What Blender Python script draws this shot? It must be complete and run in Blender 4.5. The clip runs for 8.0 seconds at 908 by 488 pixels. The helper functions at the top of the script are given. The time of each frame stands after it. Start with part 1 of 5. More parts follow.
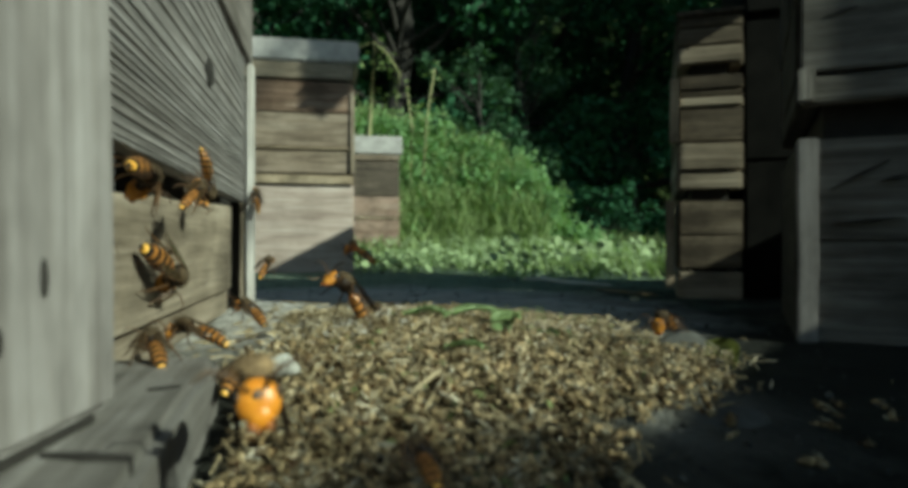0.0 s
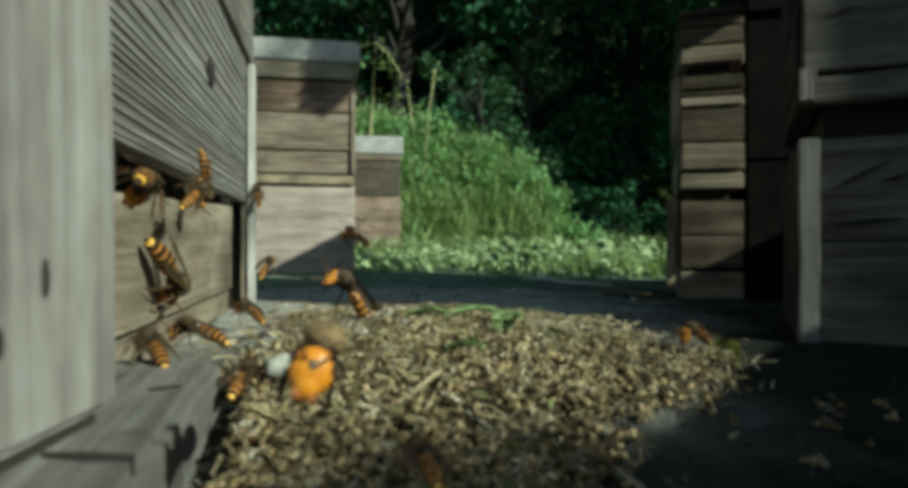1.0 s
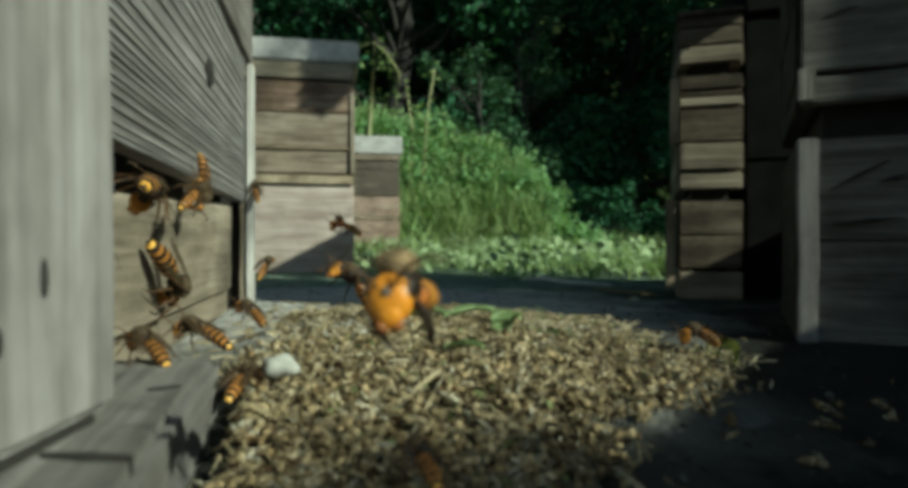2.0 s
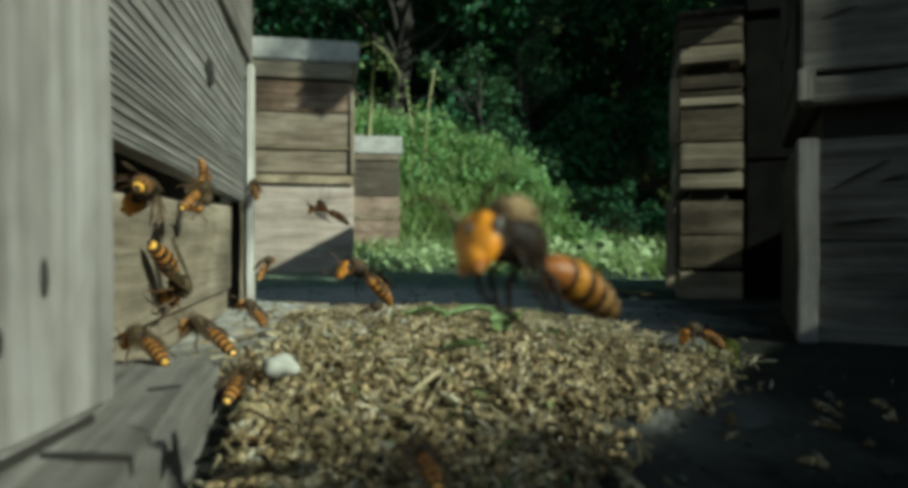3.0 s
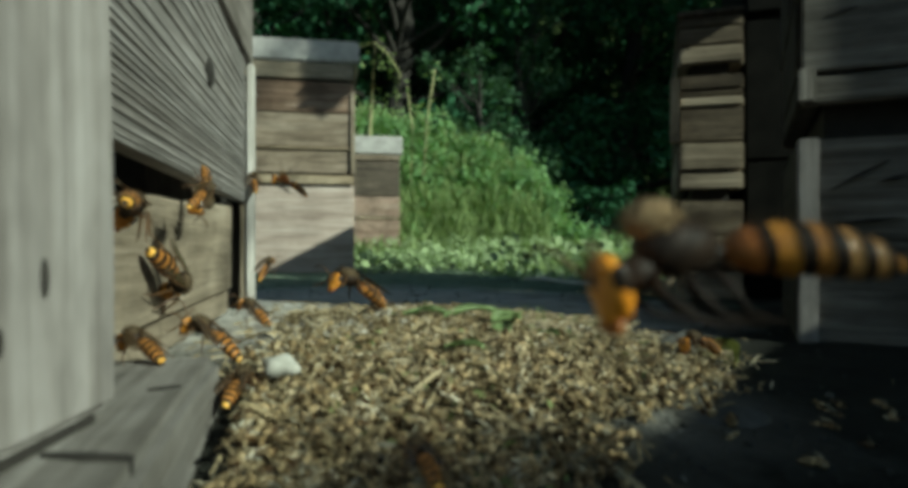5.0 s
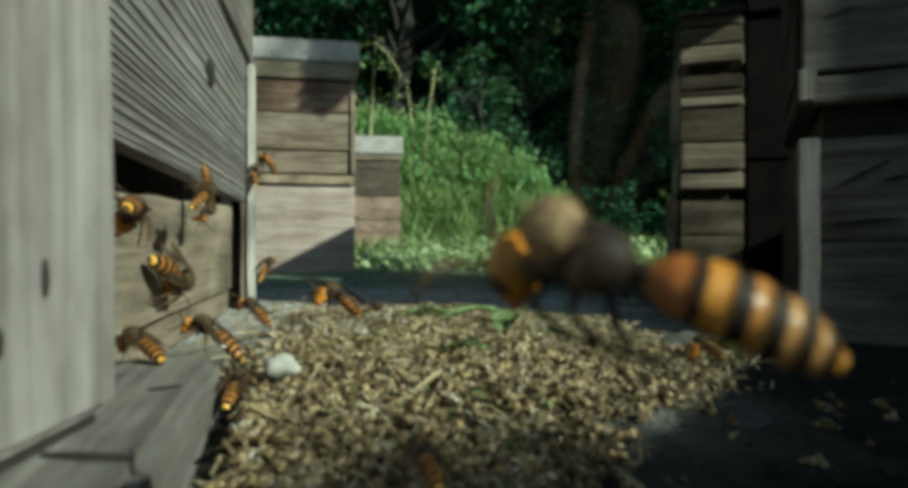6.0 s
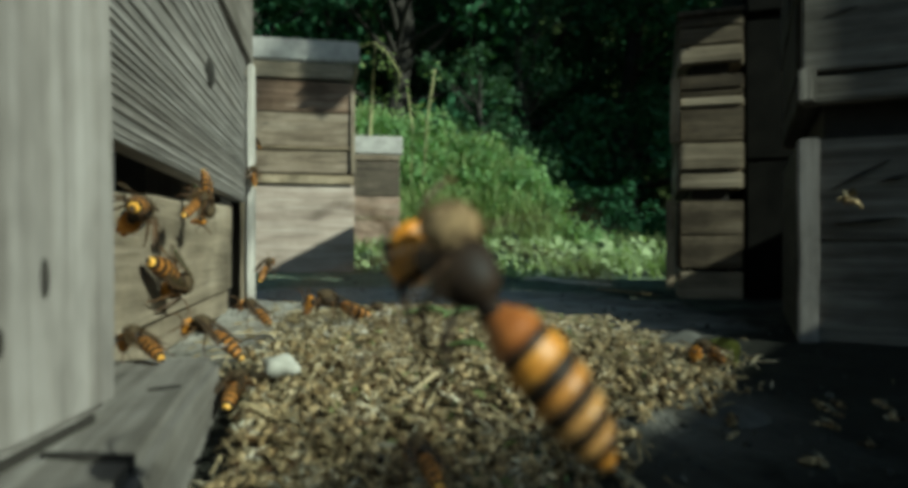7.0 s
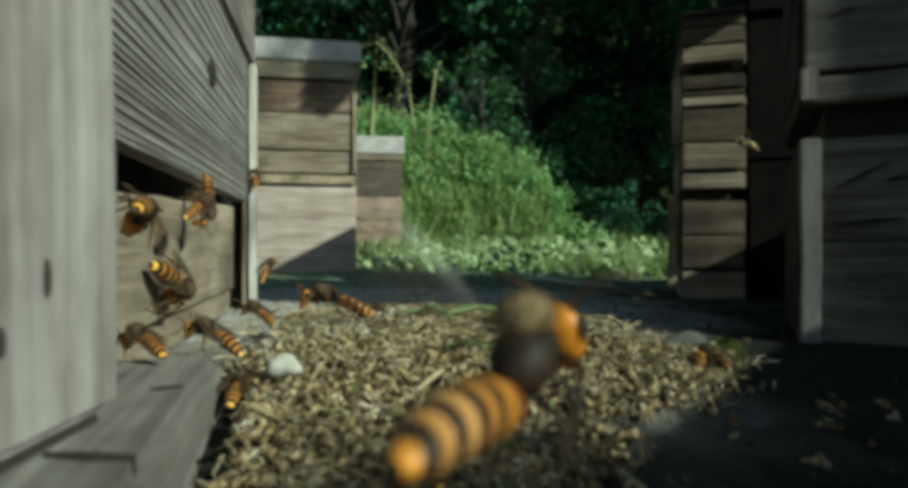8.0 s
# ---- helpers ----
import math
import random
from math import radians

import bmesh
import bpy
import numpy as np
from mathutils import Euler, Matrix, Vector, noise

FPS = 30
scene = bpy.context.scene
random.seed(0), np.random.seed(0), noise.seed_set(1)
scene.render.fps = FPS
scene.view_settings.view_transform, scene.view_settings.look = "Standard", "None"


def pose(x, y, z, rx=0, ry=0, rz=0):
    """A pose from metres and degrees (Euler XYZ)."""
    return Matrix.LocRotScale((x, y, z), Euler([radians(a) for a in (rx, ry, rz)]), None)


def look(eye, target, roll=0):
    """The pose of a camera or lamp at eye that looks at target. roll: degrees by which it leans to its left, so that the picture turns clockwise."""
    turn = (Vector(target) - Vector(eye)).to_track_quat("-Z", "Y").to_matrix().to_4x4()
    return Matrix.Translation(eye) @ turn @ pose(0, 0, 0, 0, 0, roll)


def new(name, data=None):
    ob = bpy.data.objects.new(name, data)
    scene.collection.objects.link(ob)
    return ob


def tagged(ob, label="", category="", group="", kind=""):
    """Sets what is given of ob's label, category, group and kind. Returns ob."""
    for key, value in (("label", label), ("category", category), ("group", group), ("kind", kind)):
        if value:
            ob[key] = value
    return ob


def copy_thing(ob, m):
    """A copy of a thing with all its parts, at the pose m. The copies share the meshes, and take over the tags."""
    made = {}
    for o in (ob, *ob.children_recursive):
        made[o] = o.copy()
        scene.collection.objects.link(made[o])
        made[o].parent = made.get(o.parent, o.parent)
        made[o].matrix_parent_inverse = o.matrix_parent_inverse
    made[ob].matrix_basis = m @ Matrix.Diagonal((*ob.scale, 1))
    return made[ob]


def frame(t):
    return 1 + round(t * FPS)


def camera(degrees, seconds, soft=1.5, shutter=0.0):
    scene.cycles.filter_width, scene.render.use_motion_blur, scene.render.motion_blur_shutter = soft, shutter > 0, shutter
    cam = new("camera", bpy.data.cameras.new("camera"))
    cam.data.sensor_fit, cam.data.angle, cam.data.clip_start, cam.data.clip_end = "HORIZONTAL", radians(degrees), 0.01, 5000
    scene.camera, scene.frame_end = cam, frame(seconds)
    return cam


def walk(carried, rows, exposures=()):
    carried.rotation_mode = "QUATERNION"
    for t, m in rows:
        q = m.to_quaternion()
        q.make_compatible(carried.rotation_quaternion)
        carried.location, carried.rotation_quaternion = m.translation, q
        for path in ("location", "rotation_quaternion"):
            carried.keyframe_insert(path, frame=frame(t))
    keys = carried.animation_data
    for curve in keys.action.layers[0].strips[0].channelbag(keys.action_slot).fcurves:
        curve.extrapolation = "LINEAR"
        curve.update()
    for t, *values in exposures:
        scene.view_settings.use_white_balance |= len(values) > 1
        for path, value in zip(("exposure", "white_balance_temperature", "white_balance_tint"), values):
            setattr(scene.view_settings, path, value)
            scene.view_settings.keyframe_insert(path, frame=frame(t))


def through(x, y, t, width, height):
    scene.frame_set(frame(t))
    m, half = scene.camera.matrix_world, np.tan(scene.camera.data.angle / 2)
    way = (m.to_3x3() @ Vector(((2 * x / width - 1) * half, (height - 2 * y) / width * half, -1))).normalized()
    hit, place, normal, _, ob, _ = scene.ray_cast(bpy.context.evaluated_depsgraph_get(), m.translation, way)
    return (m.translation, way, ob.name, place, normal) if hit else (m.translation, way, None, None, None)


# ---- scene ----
cam = camera(70, 8.0, soft=4.5, shutter=0.5)
cam.data.dof.use_dof, cam.data.dof.focus_distance, cam.data.dof.aperture_fstop = True, 0.45, 17.0


def view(shift):
    """The camera stands on the ground between the hives and sways by a hair; shift: degrees to its left."""
    return pose(0, 0, 0.065, 90, 0, -10.7 + shift)


walk(cam, [(0.0, view(0.0)), (0.5, view(0.10)), (1.0, view(0.08)), (1.5, view(0.0)), (3.0, view(0.0)),
           (3.5, view(0.19)), (4.0, view(0.06)), (4.5, view(0.03)), (6.0, view(0.06)), (6.5, view(0.13)),
           (7.0, view(0.04)), (7.5, view(0.0)), (8.0, view(0.19))],
     exposures=[(0.0, 0.18, 5880, -17), (8.0, 0.18, 5880, -17)])

# ---- light: sun from behind and to the right, clear sky ----
SUN = Vector((0.58, -0.62, 0.48)).normalized()
world = bpy.data.worlds.new("world")
scene.world = world
world.use_nodes = True
wn = world.node_tree.nodes
sky = wn.new("ShaderNodeTexSky")
sky.sky_type, sky.sun_disc = "NISHITA", False
sky.sun_elevation = math.asin(SUN.z)
sky.sun_rotation = math.atan2(SUN.x, SUN.y)
world.node_tree.links.new(sky.outputs[0], wn["Background"].inputs[0])
wn["Background"].inputs[1].default_value = 0.064
sun = new("sun", bpy.data.lights.new("sun", "SUN"))
sun.data.energy, sun.data.angle, sun.data.color = 5.0, radians(0.6), (1.0, 0.93, 0.82)
sun.matrix_world = look(SUN * 20, (0, 0, 0))


# ---- materials ----
class Mat:
    """A small builder for node materials."""

    def __init__(self, name, rough=0.7, metal=0.0, spec=0.5):
        self.m = bpy.data.materials.new(name)
        self.m.use_nodes = True
        self.t = self.m.node_tree
        self.b = self.t.nodes["Principled BSDF"]
        self.b.inputs["Roughness"].default_value = rough
        self.b.inputs["Metallic"].default_value = metal
        self.b.inputs["Specular IOR Level"].default_value = spec

    def n(self, kind, **inputs):
        node = self.t.nodes.new(kind)
        for k, v in inputs.items():
            node.inputs[k.replace("_", " ")].default_value = v
        return node

    def link(self, a, b):
        self.t.links.new(a, b)

    def coords(self, scale=(1, 1, 1), spread=0.0):
        tc, mp = self.n("ShaderNodeTexCoord"), self.n("ShaderNodeMapping")
        mp.inputs["Scale"].default_value = scale
        self.link(tc.outputs["Object"], mp.inputs["Vector"])
        if spread:
            info, mul = self.n("ShaderNodeObjectInfo"), self.n("ShaderNodeVectorMath")
            mul.operation = "SCALE"
            mul.inputs[0].default_value = (spread, spread * 0.7, spread * 1.3)
            self.link(info.outputs["Random"], mul.inputs["Scale"])
            self.link(mul.outputs[0], mp.inputs["Location"])
        return mp.outputs[0]

    def noise(self, vec, scale, detail=4, rough=0.6, distort=0.0):
        nz = self.n("ShaderNodeTexNoise", Scale=scale, Detail=detail, Roughness=rough, Distortion=distort)
        self.link(vec, nz.inputs["Vector"])
        return nz.outputs["Fac"]

    def ramp(self, fac, stops):
        r = self.n("ShaderNodeValToRGB")
        e = r.color_ramp.elements
        while len(e) < len(stops):
            e.new(0.5)
        for el, (p, col) in zip(e, stops):
            el.position, el.color = p, (*col, 1)
        self.link(fac, r.inputs[0])
        return r.outputs[0]

    def mix(self, a, b, fac, how="MIX"):
        x = self.n("ShaderNodeMix")
        x.data_type, x.blend_type = "RGBA", how
        for sock, v in ((x.inputs["Factor"], fac), (x.inputs["A"], a), (x.inputs["B"], b)):
            if hasattr(v, "is_linked"):
                self.link(v, sock)
            else:
                sock.default_value = v if isinstance(v, float) else (*v, 1)
        return x.outputs["Result"]

    def color(self, out):
        self.link(out, self.b.inputs["Base Color"])
        return self

    def bump(self, fac, strength, dist):
        b = self.n("ShaderNodeBump", Strength=strength, Distance=dist)
        self.link(fac, b.inputs["Height"])
        self.link(b.outputs[0], self.b.inputs["Normal"])
        return self


def wood(name, dark, mid, light, ridge=0.0012, stain=0.5, scale=1.0):
    """Weathered wood, grain along the local x axis of each board."""
    w = Mat(name, 0.85, 0, 0.25)
    g = w.coords((5 * scale, 60 * scale, 60 * scale), 9.0)
    fine = w.noise(w.coords((9 * scale, 260 * scale, 260 * scale), 5.0), 1.0, 3)
    grain = w.noise(g, 1.0, 6, 0.65, 0.6)
    col = w.ramp(grain, [(0.28, dark), (0.5, mid), (0.72, light)])
    col = w.mix(col, w.ramp(fine, [(0.35, (0.45, 0.43, 0.4)), (0.6, (1.0, 1.0, 1.0))]), 0.6, "MULTIPLY")
    blotch = w.ramp(w.noise(w.coords((9, 16, 16), 3.0), 1.0, 5, 0.7), [(0.36, (0.22, 0.20, 0.175)), (0.5, (0.72, 0.70, 0.67)), (0.62, (1.0, 1.0, 1.0))])
    col = w.mix(col, blotch, stain, "MULTIPLY")
    info = w.n("ShaderNodeObjectInfo")
    tone = w.ramp(info.outputs["Random"], [(0.0, (0.72, 0.70, 0.68)), (1.0, (1.0, 1.0, 1.0))])
    w.color(w.mix(col, tone, 1.0, "MULTIPLY"))
    both = w.n("ShaderNodeMath")
    both.operation = "ADD"
    w.link(grain, both.inputs[0]), w.link(fine, both.inputs[1])
    return w.bump(both.outputs[0], 0.7, ridge).m


def plain(name, a, b, scale, rough=0.6, metal=0.0, bump=0.0, spec=0.5):
    p = Mat(name, rough, metal, spec)
    f = p.noise(p.coords((1, 1, 1), 4.0), scale, 5, 0.65)
    p.color(p.ramp(f, [(0.3, a), (0.7, b)]))
    if bump:
        p.bump(f, 0.6, bump)
    return p.m


def leafy(name, dark, light, rough=0.6, through=0.25, spec=0.2):
    p = Mat(name, rough, 0, spec)
    geo = p.n("ShaderNodeNewGeometry")
    p.color(p.ramp(geo.outputs["Random Per Island"], [(0.0, dark), (0.6, light), (1.0, tuple(min(1, c * 1.35) for c in light))]))
    if through:
        tr, add, out = p.n("ShaderNodeBsdfTranslucent"), p.n("ShaderNodeMixShader"), p.t.nodes["Material Output"]
        tr.inputs[0].default_value = (light[0] * 1.3, light[1] * 1.5, light[2] * 0.7, 1)
        add.inputs[0].default_value = through
        p.link(p.b.outputs[0], add.inputs[1]), p.link(tr.outputs[0], add.inputs[2])
        p.link(add.outputs[0], out.inputs["Surface"])
    return p.m


M_GREY = wood("grey_weathered_wood", (0.13, 0.12, 0.108), (0.27, 0.25, 0.232), (0.42, 0.395, 0.37))
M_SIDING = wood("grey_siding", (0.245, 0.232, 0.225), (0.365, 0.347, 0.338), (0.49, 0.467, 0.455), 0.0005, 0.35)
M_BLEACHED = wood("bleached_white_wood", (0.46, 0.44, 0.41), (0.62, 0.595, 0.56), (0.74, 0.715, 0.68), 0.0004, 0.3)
# darker copy of the siding wood, with the hollows' shade in its colour
M_SIDING_SHADE = wood("grey_siding_hollow_shade", (0.13, 0.123, 0.118), (0.25, 0.238, 0.23), (0.37, 0.352, 0.342), 0.0005, 0.5)
M_POST = wood("pale_bare_wood", (0.25, 0.234, 0.226), (0.375, 0.355, 0.345), (0.50, 0.476, 0.465), 0.0004, 0.6, 0.55)
M_BROWN = wood("brown_weathered_wood", (0.13, 0.10, 0.07), (0.28, 0.225, 0.17), (0.42, 0.36, 0.29))
M_TAN = wood("tan_weathered_wood", (0.195, 0.162, 0.118), (0.385, 0.325, 0.245), (0.525, 0.455, 0.36))
M_RED = wood("reddish_wood", (0.26, 0.165, 0.125), (0.47, 0.345, 0.275), (0.62, 0.50, 0.42), 0.0012, 0.6)
M_RUSSET = wood("russet_wood", (0.14, 0.085, 0.055), (0.29, 0.205, 0.15), (0.42, 0.33, 0.26), 0.0012, 0.6)
M_PALE = wood("pale_tan_wood", (0.27, 0.205, 0.135), (0.58, 0.48, 0.345), (0.78, 0.68, 0.52), 0.0014, 0.8)
M_WASHED = wood("washed_pinkish_wood", (0.41, 0.33, 0.285), (0.61, 0.51, 0.45), (0.75, 0.66, 0.60), 0.0012, 0.35)
# dark wood whose colour carries the shade of turned-away and unseen boxes
M_DARK = wood("shade_dark_wood", (0.028, 0.025, 0.021), (0.065, 0.058, 0.050), (0.12, 0.108, 0.092))
M_SLATED = wood("slate_grey_wood", (0.08, 0.074, 0.062), (0.21, 0.191, 0.167), (0.36, 0.333, 0.297))
M_BEAM = wood("grey_split_timber", (0.165, 0.155, 0.143), (0.265, 0.25, 0.233), (0.36, 0.342, 0.322), 0.0007, 0.6)
M_UMBER = wood("umber_wood", (0.06, 0.05, 0.04), (0.14, 0.115, 0.09), (0.23, 0.19, 0.15))
M_STACK = wood("weathered_brown_wood", (0.055, 0.043, 0.029), (0.135, 0.108, 0.077), (0.235, 0.194, 0.142), 0.0014, 0.8)
# near-black colour that stands for the shade beside the tan stack
M_GAP_BLACK = plain("gap_shade_black", (0.003, 0.003, 0.0026), (0.010, 0.0095, 0.008), 40, 0.95, 0, 0.0005, 0.1)
# near-black: paints the shade in slits and gaps, also colours knots and cracks
M_GAP_KNOT = plain("gap_shade_and_knots", (0.012, 0.010, 0.008), (0.03, 0.025, 0.02), 60, 0.9)
M_TIN = plain("dull_white_tin", (0.27, 0.258, 0.245), (0.46, 0.44, 0.42), 30, 0.75, 0.0, 0.0004, 0.2)


# ---- shared builders ----
def smooth(me):
    me.polygons.foreach_set("use_smooth", [True] * len(me.polygons))
    return me


def part(name, bm, material, parent, label="", m=None):
    """Links a bmesh as one mesh object under a thing or a part."""
    me = bpy.data.meshes.new(name)
    bm.to_mesh(me)
    bm.free()
    for mt in (material if isinstance(material, (list, tuple)) else [material]):
        me.materials.append(mt)
    ob = new(name, me)
    ob.parent = parent
    if m is not None:
        ob.matrix_basis = m
    return tagged(ob, label)


def thing(name, label, category, m=None, group="", kind=""):
    ob = new(name)
    ob.empty_display_size = 0.02
    if m is not None:
        ob.matrix_basis = m
    return tagged(ob, label, category, group, kind)


ALONG = {"x": Matrix.Identity(4), "y": pose(0, 0, 0, 0, 0, 90), "z": pose(0, 0, 0, 0, -90, 0)}


def board_mesh(length, wide, thick, seed, rough=0.0009, edge=0.0012):
    """A worn board along x: slightly wavy faces and rounded edges."""
    bm = bmesh.new()
    bmesh.ops.create_cube(bm, size=1)
    bmesh.ops.scale(bm, vec=(length, wide, thick), verts=bm.verts)
    bmesh.ops.bevel(bm, geom=bm.edges[:], offset=min(edge, thick * 0.3, wide * 0.3), segments=2, affect="EDGES")
    cuts = max(2, min(14, int(length / 0.025)))
    for i in range(1, cuts):
        x = length * (i / cuts - 0.5)
        bmesh.ops.bisect_plane(bm, geom=bm.verts[:] + bm.edges[:] + bm.faces[:], plane_co=(x, 0, 0), plane_no=(1, 0, 0))
    for v in bm.verts:
        p = Vector((v.co.x * 22 + seed * 3.1, v.co.y * 40, v.co.z * 40 + seed))
        v.co += Vector((0, noise.noise(p), noise.noise(p + Vector((7, 3, 1))))) * rough
    for f in bm.faces:
        f.smooth = False
    return bm


board_seed = [0]


def board(parent, name, material, low, high, label="", rough=0.0009, edge=0.0012):
    """A board that fills the box from low to high, its grain along the longest side."""
    low, high = Vector(low), Vector(high)
    size, mid = high - low, (low + high) / 2
    k = max(range(3), key=lambda i: size[i])
    axis = "xyz"[k]
    dims = {"x": (size.x, size.y, size.z), "y": (size.y, size.x, size.z), "z": (size.z, size.y, size.x)}[axis]
    board_seed[0] += 1
    bm = board_mesh(*dims, board_seed[0], rough, edge)
    m = Matrix.Translation(mid) @ ALONG[axis]
    return part(name, bm, material, parent, label, m)


def stuff_mesh(name, verts, faces, mats, index=None):
    me = bpy.data.meshes.new(name)
    me.from_pydata([tuple(v) for v in verts], [], faces)
    for mt in mats:
        me.materials.append(mt)
    if index is not None:
        me.polygons.foreach_set("material_index", index)
    me.update()
    return me


def scatter(base_v, base_f, mats4):
    """Joins copies of a small base shape at many 4x4 numpy poses. Returns verts and faces."""
    n = len(base_v)
    hom = np.c_[base_v, np.ones(n)]
    v = np.concatenate([(m @ hom.T).T[:, :3] for m in mats4])
    f = [tuple(i + k * n for i in face) for k in range(len(mats4)) for face in base_f]
    return v, f


def turned(p, scale, rng, tilt=math.pi):
    """A random pose at p as a numpy matrix."""
    e = Euler((rng.uniform(-tilt, tilt), rng.uniform(-tilt, tilt), rng.uniform(0, 2 * math.pi)))
    return np.array(Matrix.LocRotScale(Vector(p), e, Vector((scale,) * 3)))


def inside(x, y, poly):
    hit = False
    for (ax, ay), (bx, by) in zip(poly, poly[1:] + poly[:1]):
        if (ay > y) != (by > y) and x < (bx - ax) * (y - ay) / (by - ay) + ax:
            hit = not hit
    return hit


# ---- ground ----
def mound(x, y):
    """Height of the heap of litter between the hives."""
    a = math.exp(-(((x - 0.04) / 0.135) ** 2 + ((y - 0.33) / 0.20) ** 2) ** 1.5)
    return 0.017 * a


def hill(y):
    return min(9.0, 1.2 * (y - 9.5)) if y > 9.5 else 0.0


def height(x, y):
    far = max(0.0, math.hypot(x, y) - 4.0)
    bank = 0.42 * math.exp(-((x + 0.1) / 1.1) ** 2 - ((y - 4.8) / 0.9) ** 2) if y > 2 else 0.0
    rough = 0.0035 * noise.noise(Vector((x * 14, y * 14, 0))) + 0.0018 * noise.noise(Vector((x * 45, y * 45, 3)))
    return hill(y) + mound(x, y) + bank + 0.10 * far * (1 if y > 0 else 0.1) * min(1, far / 3) + rough * min(1, 3 / (1 + math.hypot(x, y)))


def ground():
    ring = [0.0] + [0.02 * 1.055 ** i for i in range(200)]
    ring = [r for r in ring if r < 700]
    spokes = 180
    verts, faces = [(0, 0, height(0, 0))], []
    for r in ring[1:]:
        for k in range(spokes):
            a = 2 * math.pi * k / spokes
            x, y = r * math.sin(a), r * math.cos(a)
            verts.append((x, y, height(x, y) if r < 30 else 2.6 + hill(y)))
    for k in range(spokes):
        faces.append((0, 1 + (k + 1) % spokes, 1 + k))
    for i in range(len(ring) - 2):
        o = 1 + i * spokes
        for k in range(spokes):
            j = (k + 1) % spokes
            faces.append((o + k, o + j, o + spokes + j, o + spokes + k))
    p = Mat("trodden_earth", 0.95, 0, 0.2)
    vec = p.coords()
    # near-black soil: the front ground's shade is put into this base colour
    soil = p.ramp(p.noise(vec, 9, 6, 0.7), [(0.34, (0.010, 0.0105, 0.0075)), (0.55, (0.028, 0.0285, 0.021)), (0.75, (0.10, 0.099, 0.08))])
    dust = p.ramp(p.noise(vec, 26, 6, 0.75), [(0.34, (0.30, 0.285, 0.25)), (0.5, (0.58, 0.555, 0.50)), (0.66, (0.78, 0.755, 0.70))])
    # pale dust at the main hive's foot, its sunlight coloured in, ragged edge
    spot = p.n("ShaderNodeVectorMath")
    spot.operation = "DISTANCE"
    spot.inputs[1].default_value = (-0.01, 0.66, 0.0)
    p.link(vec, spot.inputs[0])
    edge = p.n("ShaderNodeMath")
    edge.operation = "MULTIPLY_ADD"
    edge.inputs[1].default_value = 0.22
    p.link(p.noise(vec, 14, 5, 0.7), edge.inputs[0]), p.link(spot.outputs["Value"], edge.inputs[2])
    # sunlit earth at the edge of the litter, painted as paler grey
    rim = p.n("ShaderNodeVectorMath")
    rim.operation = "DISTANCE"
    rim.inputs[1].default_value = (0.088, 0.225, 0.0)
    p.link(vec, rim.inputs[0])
    lit_rim = p.n("ShaderNodeMath")
    lit_rim.operation = "MULTIPLY_ADD"
    lit_rim.inputs[1].default_value = 0.10
    p.link(p.noise(vec, 30, 5, 0.7), lit_rim.inputs[0]), p.link(rim.outputs["Value"], lit_rim.inputs[2])
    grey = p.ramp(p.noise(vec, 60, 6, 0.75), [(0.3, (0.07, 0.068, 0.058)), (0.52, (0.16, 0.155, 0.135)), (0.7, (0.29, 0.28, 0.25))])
    soil = p.mix(grey, soil, p.ramp(lit_rim.outputs[0], [(0.09, (0.0, 0.0, 0.0)), (0.145, (1.0, 1.0, 1.0))]))
    # the lane behind: teal skylight and haze on shaded earth, painted pale green
    lane = p.n("ShaderNodeVectorMath")
    lane.operation = "DISTANCE"
    lane.inputs[1].default_value = (0.10, 1.25, 0.0)
    p.link(vec, lane.inputs[0])
    fray = p.n("ShaderNodeMath")
    fray.operation = "MULTIPLY_ADD"
    fray.inputs[1].default_value = 0.7
    p.link(p.noise(vec, 6, 5, 0.7), fray.inputs[0]), p.link(lane.outputs["Value"], fray.inputs[2])
    moss = p.ramp(p.noise(vec, 22, 6, 0.75), [(0.32, (0.09, 0.125, 0.08)), (0.52, (0.22, 0.29, 0.20)), (0.70, (0.40, 0.47, 0.34))])
    soil = p.mix(moss, soil, p.ramp(fray.outputs[0], [(0.78, (0.0, 0.0, 0.0)), (1.0, (1.0, 1.0, 1.0))]))
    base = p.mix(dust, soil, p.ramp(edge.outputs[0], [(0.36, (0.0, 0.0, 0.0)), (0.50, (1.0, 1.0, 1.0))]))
    # rough grass further out
    away = p.n("ShaderNodeVectorMath")
    away.operation = "LENGTH"
    p.link(vec, away.inputs[0])
    ragged = p.n("ShaderNodeMath")
    ragged.operation = "MULTIPLY_ADD"
    ragged.inputs[1].default_value = 2.5
    p.link(p.noise(vec, 1.1, 5, 0.7), ragged.inputs[0]), p.link(away.outputs["Value"], ragged.inputs[2])
    unit = p.n("ShaderNodeMath")
    unit.operation = "MULTIPLY"
    unit.inputs[1].default_value = 0.1
    p.link(ragged.outputs[0], unit.inputs[0])
    sward = p.ramp(p.noise(vec, 30, 5, 0.7), [(0.3, (0.025, 0.04, 0.012)), (0.6, (0.07, 0.10, 0.03)), (0.8, (0.14, 0.15, 0.07))])
    base = p.mix(base, sward, p.ramp(unit.outputs[0], [(0.24, (0.0, 0.0, 0.0)), (0.56, (1.0, 1.0, 1.0))]))
    grit = p.noise(vec, 220, 4, 0.75)
